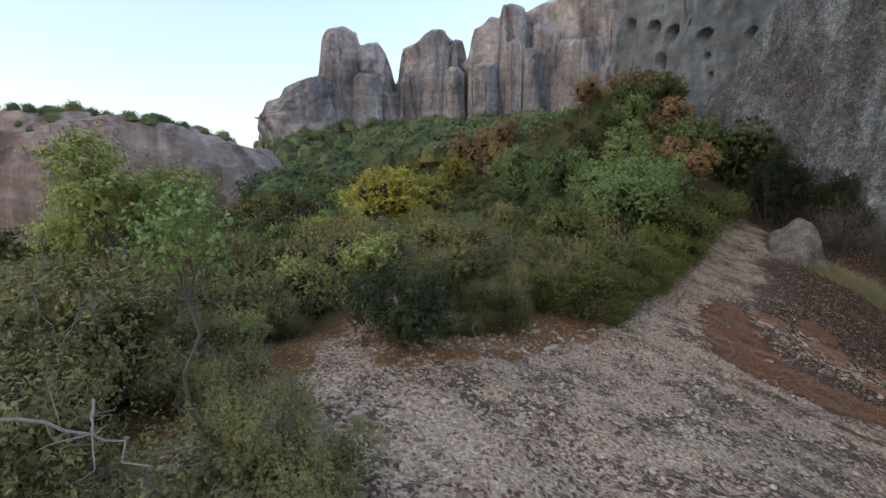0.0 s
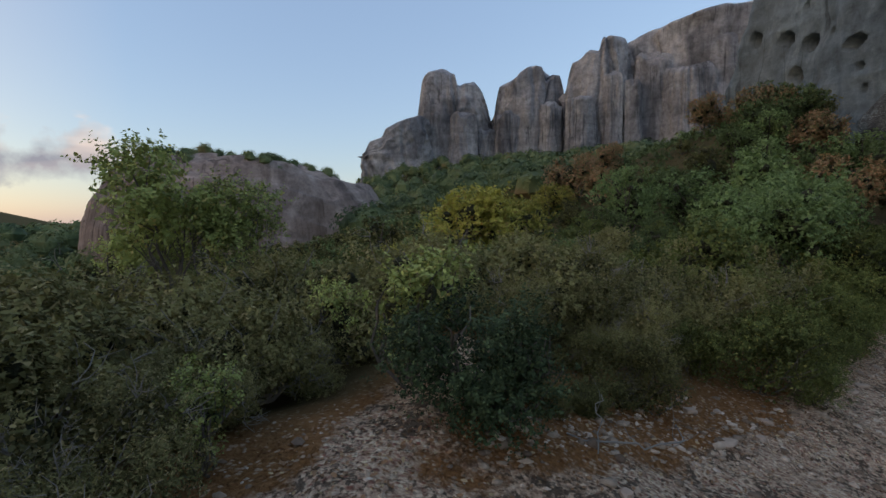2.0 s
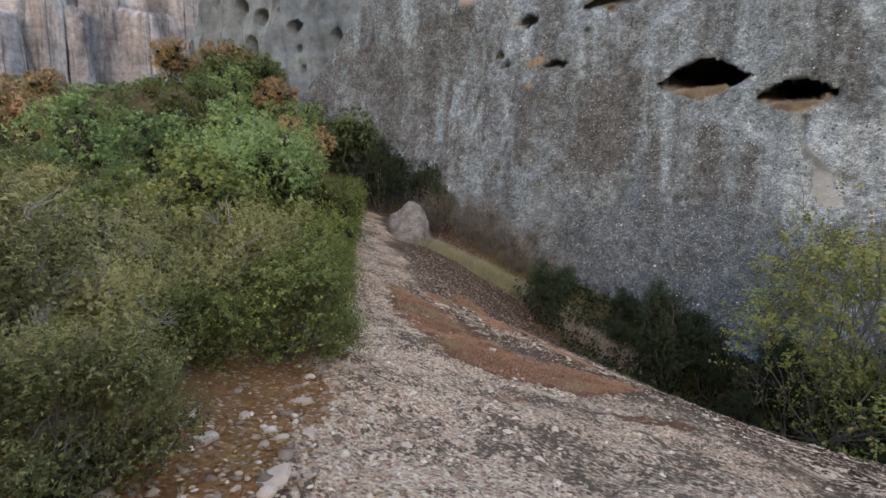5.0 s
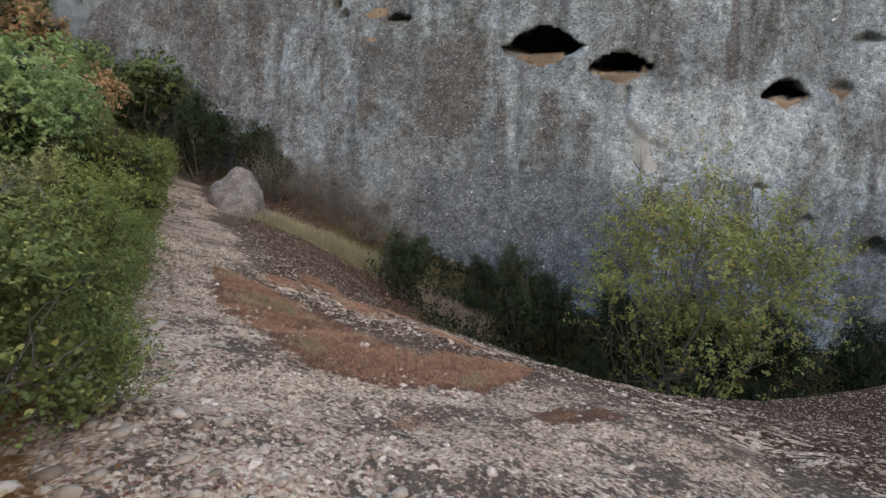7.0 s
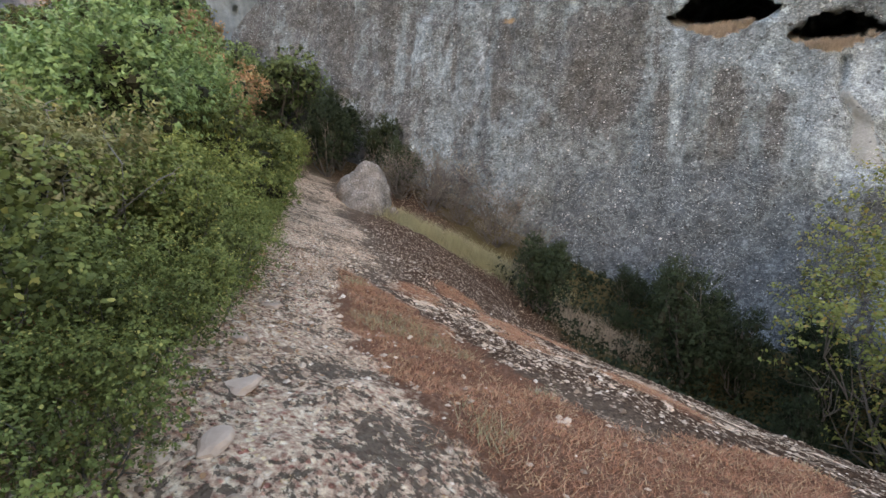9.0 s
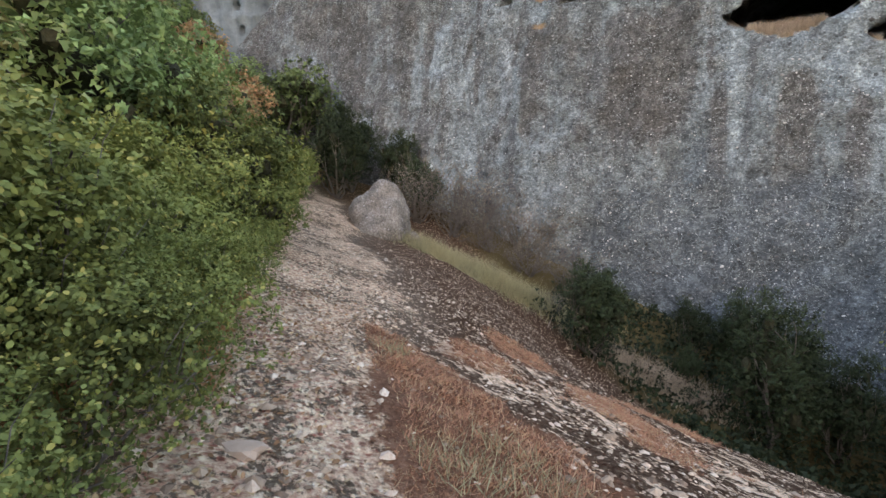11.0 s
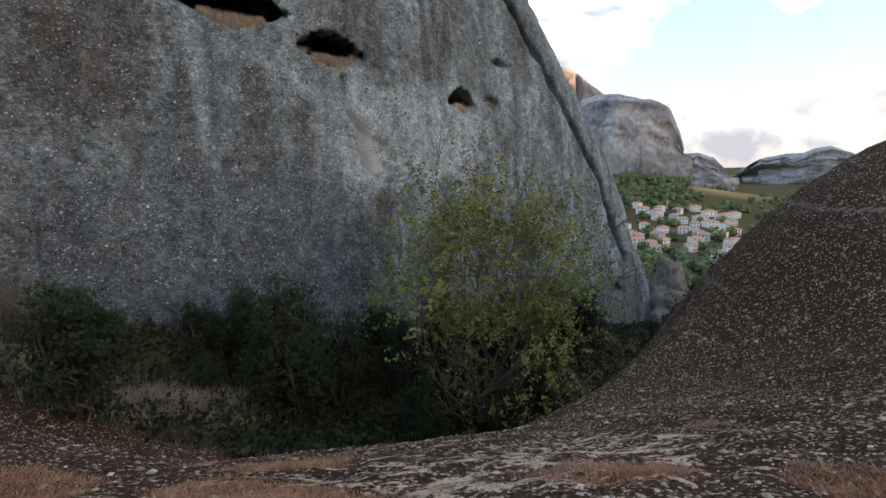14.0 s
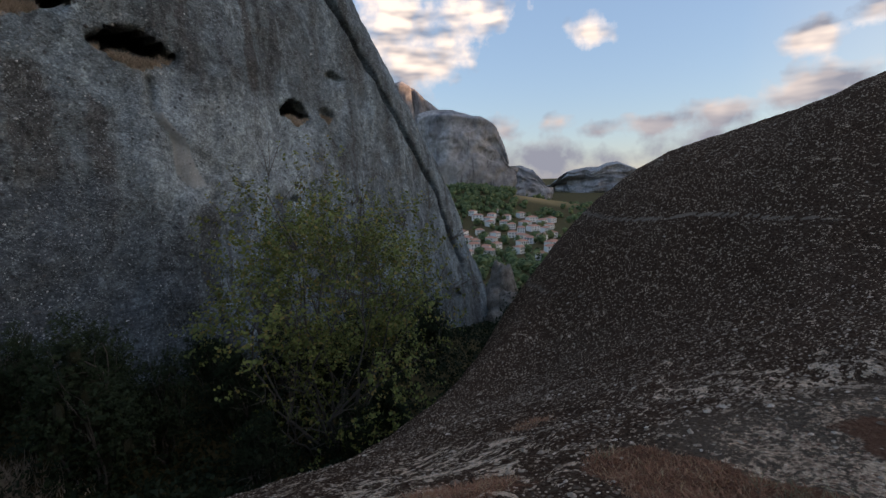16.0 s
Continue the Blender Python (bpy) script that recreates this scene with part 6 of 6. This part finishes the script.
def build_pebbles():
    rng = np.random.default_rng(19)
    n = 9500
    y = rng.uniform(0.8, 20, n * 4)
    centre = 2.4 + 0.62 * (y - 4.5)
    x = centre + rng.normal(size=len(y)) * 2.6
    d = smooth(8.0, 6.6, y - 0.93 * x) * smooth(13, 9, x - 0.4 * np.maximum(0, y - 11))
    d = d * (1 - 0.75 * np.clip(zone_moss(x, y) * 1.4, 0, 1)) * (0.55 + 0.6 * vnoise(x * 0.9, y * 0.9, 0, 14))
    keep = np.flatnonzero(rng.uniform(size=len(y)) < d)[:n]
    x, y = x[keep], y[keep]
    r = np.clip(rng.lognormal(-3.85, 0.5, len(x)), 0.008, 0.07)
    # coarser stones washed out of the soil at the foot of the shrubs
    u, v = rng.uniform(-0.8, 4.2, 260), rng.normal(size=260) * 0.42
    x, y = np.concatenate([u + 0.3, x]), np.concatenate([6.3 + 0.9 * u + v, y])
    r = np.concatenate([np.clip(rng.lognormal(-3.15, 0.35, 260), 0.028, 0.075), r])
    z = land(x, y) + fine_relief(x, y) + r * 0.08
    near = np.flatnonzero((np.hypot(x - 1.8, y - 7.0) < 3.2) & (r > 0.03))[:290]
    rest = np.setdiff1d(np.arange(len(x)), near)
    shapes = [pebble_shape(rng) for _ in range(40)]
    a = rng.uniform(0, 2 * math.pi, len(x))
    up = np.tile(np.array([0, 0, 1.0]), (len(rest), 1))
    gravel = mesh_of("gravel", *lumps(rng, np.stack([x, y, z], 1)[rest], up, 0.8 * r[rest], 0.7, 6), PEBBLE, False)
    tagged(new("gravel", gravel), "loose grey and pinkish pebbles on the trail", "gravel", "", "stuff")
    meshes = [mesh_of("pebble", s, ICO_F, PEBBLE) for s in shapes[:12]]
    for k in near:
        ob = part("pebble", meshes[k % 12], ground)
        ob.matrix_world = pose(x[k], y[k], z[k], 0, 0, math.degrees(a[k])) @ Matrix.Diagonal((r[k], r[k], r[k], 1))


build_pebbles()


# dry grass on the sills of the caves
_n = len(rock_wall.data.vertices)
_co, _st = np.empty(_n * 3, np.float32), np.empty(_n, np.float32)
rock_wall.data.vertices.foreach_get("co", _co)
rock_wall.data.attributes["straw"].data.foreach_get("value", _st)
_co = _co.reshape(-1, 3).astype(float)
for y0, z0, w in ((11.7, 5.75, 2.0), (8.0, 4.8, 1.6), (0.45, 3.55, 1.2), (16.3, 10.35, 1.5), (-1.95, 3.8, 0.6)):
    near = _co[(_st > 0.35) & (np.abs(_co[:, 1] - y0) < w) & (np.abs(_co[:, 2] - z0) < 1.5)]
    if len(near) == 0:
        continue
    P = near[rng.integers(0, len(near), int(2400 * w))] + rng.uniform(-0.09, 0.09, (int(2400 * w), 3)) * np.array([0.3, 1, 1])
    me = mesh_of("cave_grass", *blades(rng, P - np.array([0.03, 0, 0.05]), 0.17, 0.010, 0.6), STRAW, False)
    tagged(new("cave_grass", me), "dry straw-coloured grass on a cave sill", "grass", "grass in the caves", "stuff")


# ---- dead branches and stones by the trail ----
def dead_branch(seed, start, end, r, label, forks=4, bark=PALE_BARK):
    rng = np.random.default_rng(seed)
    line = limb(rng, start, end, 0.10, 9)
    ob = tagged(new("dead_branch", mesh_of("dead_branch", *tube(line, r, r * 0.45, 7), bark)), label, "branch", "dead branches")
    size = np.linalg.norm(np.subtract(end, start))
    for k in range(forks):
        a = line[rng.integers(2, 8)]
        b = a + unit(rng.normal(size=3) + unit(np.subtract(end, start)) + np.array([0, 0, 0.3])) * size * rng.uniform(0.25, 0.5)
        part("twig", mesh_of("twig", *tube(limb(rng, a, b, 0.15, 5), r * 0.45, r * 0.12, 5), bark), ob)
    return ob


dead_branch(1, (-1.20, 1.15, 1.01), (-0.875, 1.285, 0.79), 0.0060, "pale lichen-covered dead branch lying on a shrub", 5, LICHEN_BARK)
dead_branch(2, (-1.03, 1.29, 1.0), (-0.99, 1.22, 0.90), 0.005, "short pale broken twig standing in a shrub", 1, LICHEN_BARK)
dead_branch(3, (0.15, 6.25, -0.55), (1.15, 6.9, -0.72), 0.010, "pale fallen branch at the foot of a shrub", 3)
dead_branch(4, (0.4, 6.0, -0.75), (0.45, 6.5, -0.3), 0.007, "thin bare twig sticking out of a shrub", 2)
dead_branch(5, (3.0, 11.2, -0.9), (2.7, 11.4, 0.25), 0.014, "forked pale bare twig above the scrub", 4)


def stone(x, y, size, flat, turn, seed, label):
    rng = np.random.default_rng(seed)
    bm = bmesh.new()
    bmesh.ops.create_icosphere(bm, subdivisions=2, radius=1.0)
    for v in bm.verts:
        c = v.co
        k = 1 + 0.5 * noise.noise(c * 1.1 + Vector((seed, 0, 0))) + 0.07 * noise.noise(c * 4.0)
        v.co = Vector((c.x * k, c.y * k * 0.7, max(-0.6, min(0.55, c.z * k)) * flat)) * size
    me = bpy.data.meshes.new("stone")
    bm.to_mesh(me)
    bm.free()
    me.materials.append(STONE)
    ob = tagged(new("stone", me), label, "stone", "stones by the trail")
    ob.matrix_world = pose(x, y, on_land(x, y) + size * flat * 0.35, 0, 0, turn)


STONE = plain_material("pale_stone", (0.34, 0.245, 0.175), (0.60, 0.46, 0.35), 9.0, 0.85, 0.01)
for k, (x, y, s, flat, turn) in enumerate([(1.75, 7.35, 0.12, 0.3, 20), (2.3, 7.9, 0.07, 0.6, 80), (1.6, 7.95, 0.07, 0.7, 10), (2.6, 8.5, 0.08, 0.6, 140), (-0.75, 3.7, 0.07, 0.7, 30), (-0.55, 4.6, 0.06, 0.7, 60),
                                           (0.5, 5.6, 0.07, 0.6, 90), (4.6, 10.4, 0.10, 0.4, 40), (5.0, 10.9, 0.12, 0.35, 10), (5.4, 11.6, 0.09, 0.5, 70), (6.3, 12.6, 0.10, 0.4, 120), (1.2, 7.1, 0.05, 0.7, 15), (2.0, 8.3, 0.06, 0.7, 50)]):
    stone(x, y, s, flat, turn, k + 1, "pale flat weathered stone beside the trail" if flat < 0.6 else "small pale rounded stone on the soil")


# ---- the village in the valley ----
PLASTER = plain_material("pale_plaster", (0.74, 0.71, 0.67), (0.88, 0.87, 0.84), 0.6)
ROOF = plain_material("terracotta_roof", (0.44, 0.20, 0.135), (0.62, 0.35, 0.25), 1.2)
GLASSY = plain_material("dark_window", (0.03, 0.035, 0.04), (0.07, 0.075, 0.08), 1.0, 0.3)


def box(bm, x0, y0, z0, x1, y1, z1):
    vs = [bm.verts.new(p) for p in ((x0, y0, z0), (x1, y0, z0), (x1, y1, z0), (x0, y1, z0), (x0, y0, z1), (x1, y0, z1), (x1, y1, z1), (x0, y1, z1))]
    for f in ((0, 3, 2, 1), (4, 5, 6, 7), (0, 1, 5, 4), (1, 2, 6, 5), (2, 3, 7, 6), (3, 0, 4, 7)):
        bm.faces.new([vs[k] for k in f])


def house(w, d, storeys, label):
    h = 3.0 * storeys
    ob = thing("house", Matrix.Identity(4), label, "house", "village houses")
    bm = bmesh.new()
    box(bm, -w / 2, -d / 2, -3, w / 2, d / 2, h)
    part("wall", bm, ob, "", PLASTER)
    bm = bmesh.new()
    e, top = 0.6, h + 0.22 * d
    v = [bm.verts.new(p) for p in ((-w / 2 - e, -d / 2 - e, h - 0.1), (w / 2 + e, -d / 2 - e, h - 0.1), (w / 2 + e, d / 2 + e, h - 0.1), (-w / 2 - e, d / 2 + e, h - 0.1), (-w / 4, 0, top), (w / 4, 0, top))]
    for f in ((0, 1, 5, 4), (2, 3, 4, 5), (1, 2, 5), (3, 0, 4), (3, 2, 1, 0)):
        bm.faces.new([v[k] for k in f])
    part("roof", bm, ob, "terracotta tiled roof", ROOF)
    win = bmesh.new()
    box(win, -0.6, -0.06, -0.75, 0.6, 0.06, 0.75)
    first = None
    for s in range(storeys):
        for x in (-w / 3.2, 0, w / 3.2):
            for side, turn in ((-d / 2, 0), (d / 2, 180)):
                if first is None:
                    first = part("window", win, ob, "dark window", GLASSY).data
                    q = ob.children[-1]
                else:
                    q = part("window", first, ob)
                q.matrix_local = pose(x, side, 1.6 + 3 * s, 0, 0, turn)
    return ob


HL = "pale plastered village house with a terracotta roof"
houses = [house(10, 8, 2, HL), house(14, 9, 2, HL), house(9, 8, 2, HL)]
rng = np.random.default_rng(12)
done = []
while len(done) < 46:
    a, d = radians(rng.uniform(133.5, 147)), rng.uniform(390, 650)
    x, y = 7 + d * math.sin(a), 12 + d * math.cos(a)
    if any((x - p) ** 2 + (y - q) ** 2 < 17 ** 2 for p, q in done):
        continue
    m = pose(x, y, float(land(x, y)), 0, 0, rng.uniform(-60, 60) + 45)
    k = len(done)
    if k < 3:
        houses[k].matrix_world = m
    else:
        copy_thing(houses[k % 3], m)
    done.append((x, y))

# rounded rocks where the wall runs out
for x, y, r, top, q in ((37.0, -24.6, 2.5, -8.4, 41), (35.0, -23.8, 3.4, -11.0, 47)):
    boulder(x, y, r, r * 1.2, top - on_land(x, y) + 0.6, q, "smooth grey boulder at the end of the rock wall", BOULDER, 0.6)


# fallen leaves along the foot of the shrubs
rng = np.random.default_rng(31)
t = rng.uniform(-1.5, 9.0, 5200)
off = rng.normal(size=5200) * 0.42
x = t + off * 0.7
y = 6.0 + 0.93 * t + 1.0 * smooth(2.8, 4.2, t) - off * 0.7 + 0.1
z = land(x, y) + fine_relief(x, y) + 0.006
nor = unit(rng.normal(size=(5200, 3)) * 0.35 + np.array([0, 0, 1.0]))
LITTER = leaf_material("fallen_leaves", (0.07, 0.035, 0.02), (0.20, 0.115, 0.06), (0.30, 0.22, 0.12), 0.1, tip_shade=False)
tagged(new("leaf_litter", mesh_of("leaf_litter", *leaf_quads(rng, np.stack([x, y, z], 1), nor, 0.04, 0.55), LITTER, False)), "scattered brown fallen leaves under the shrubs", "leaves", "", "stuff")
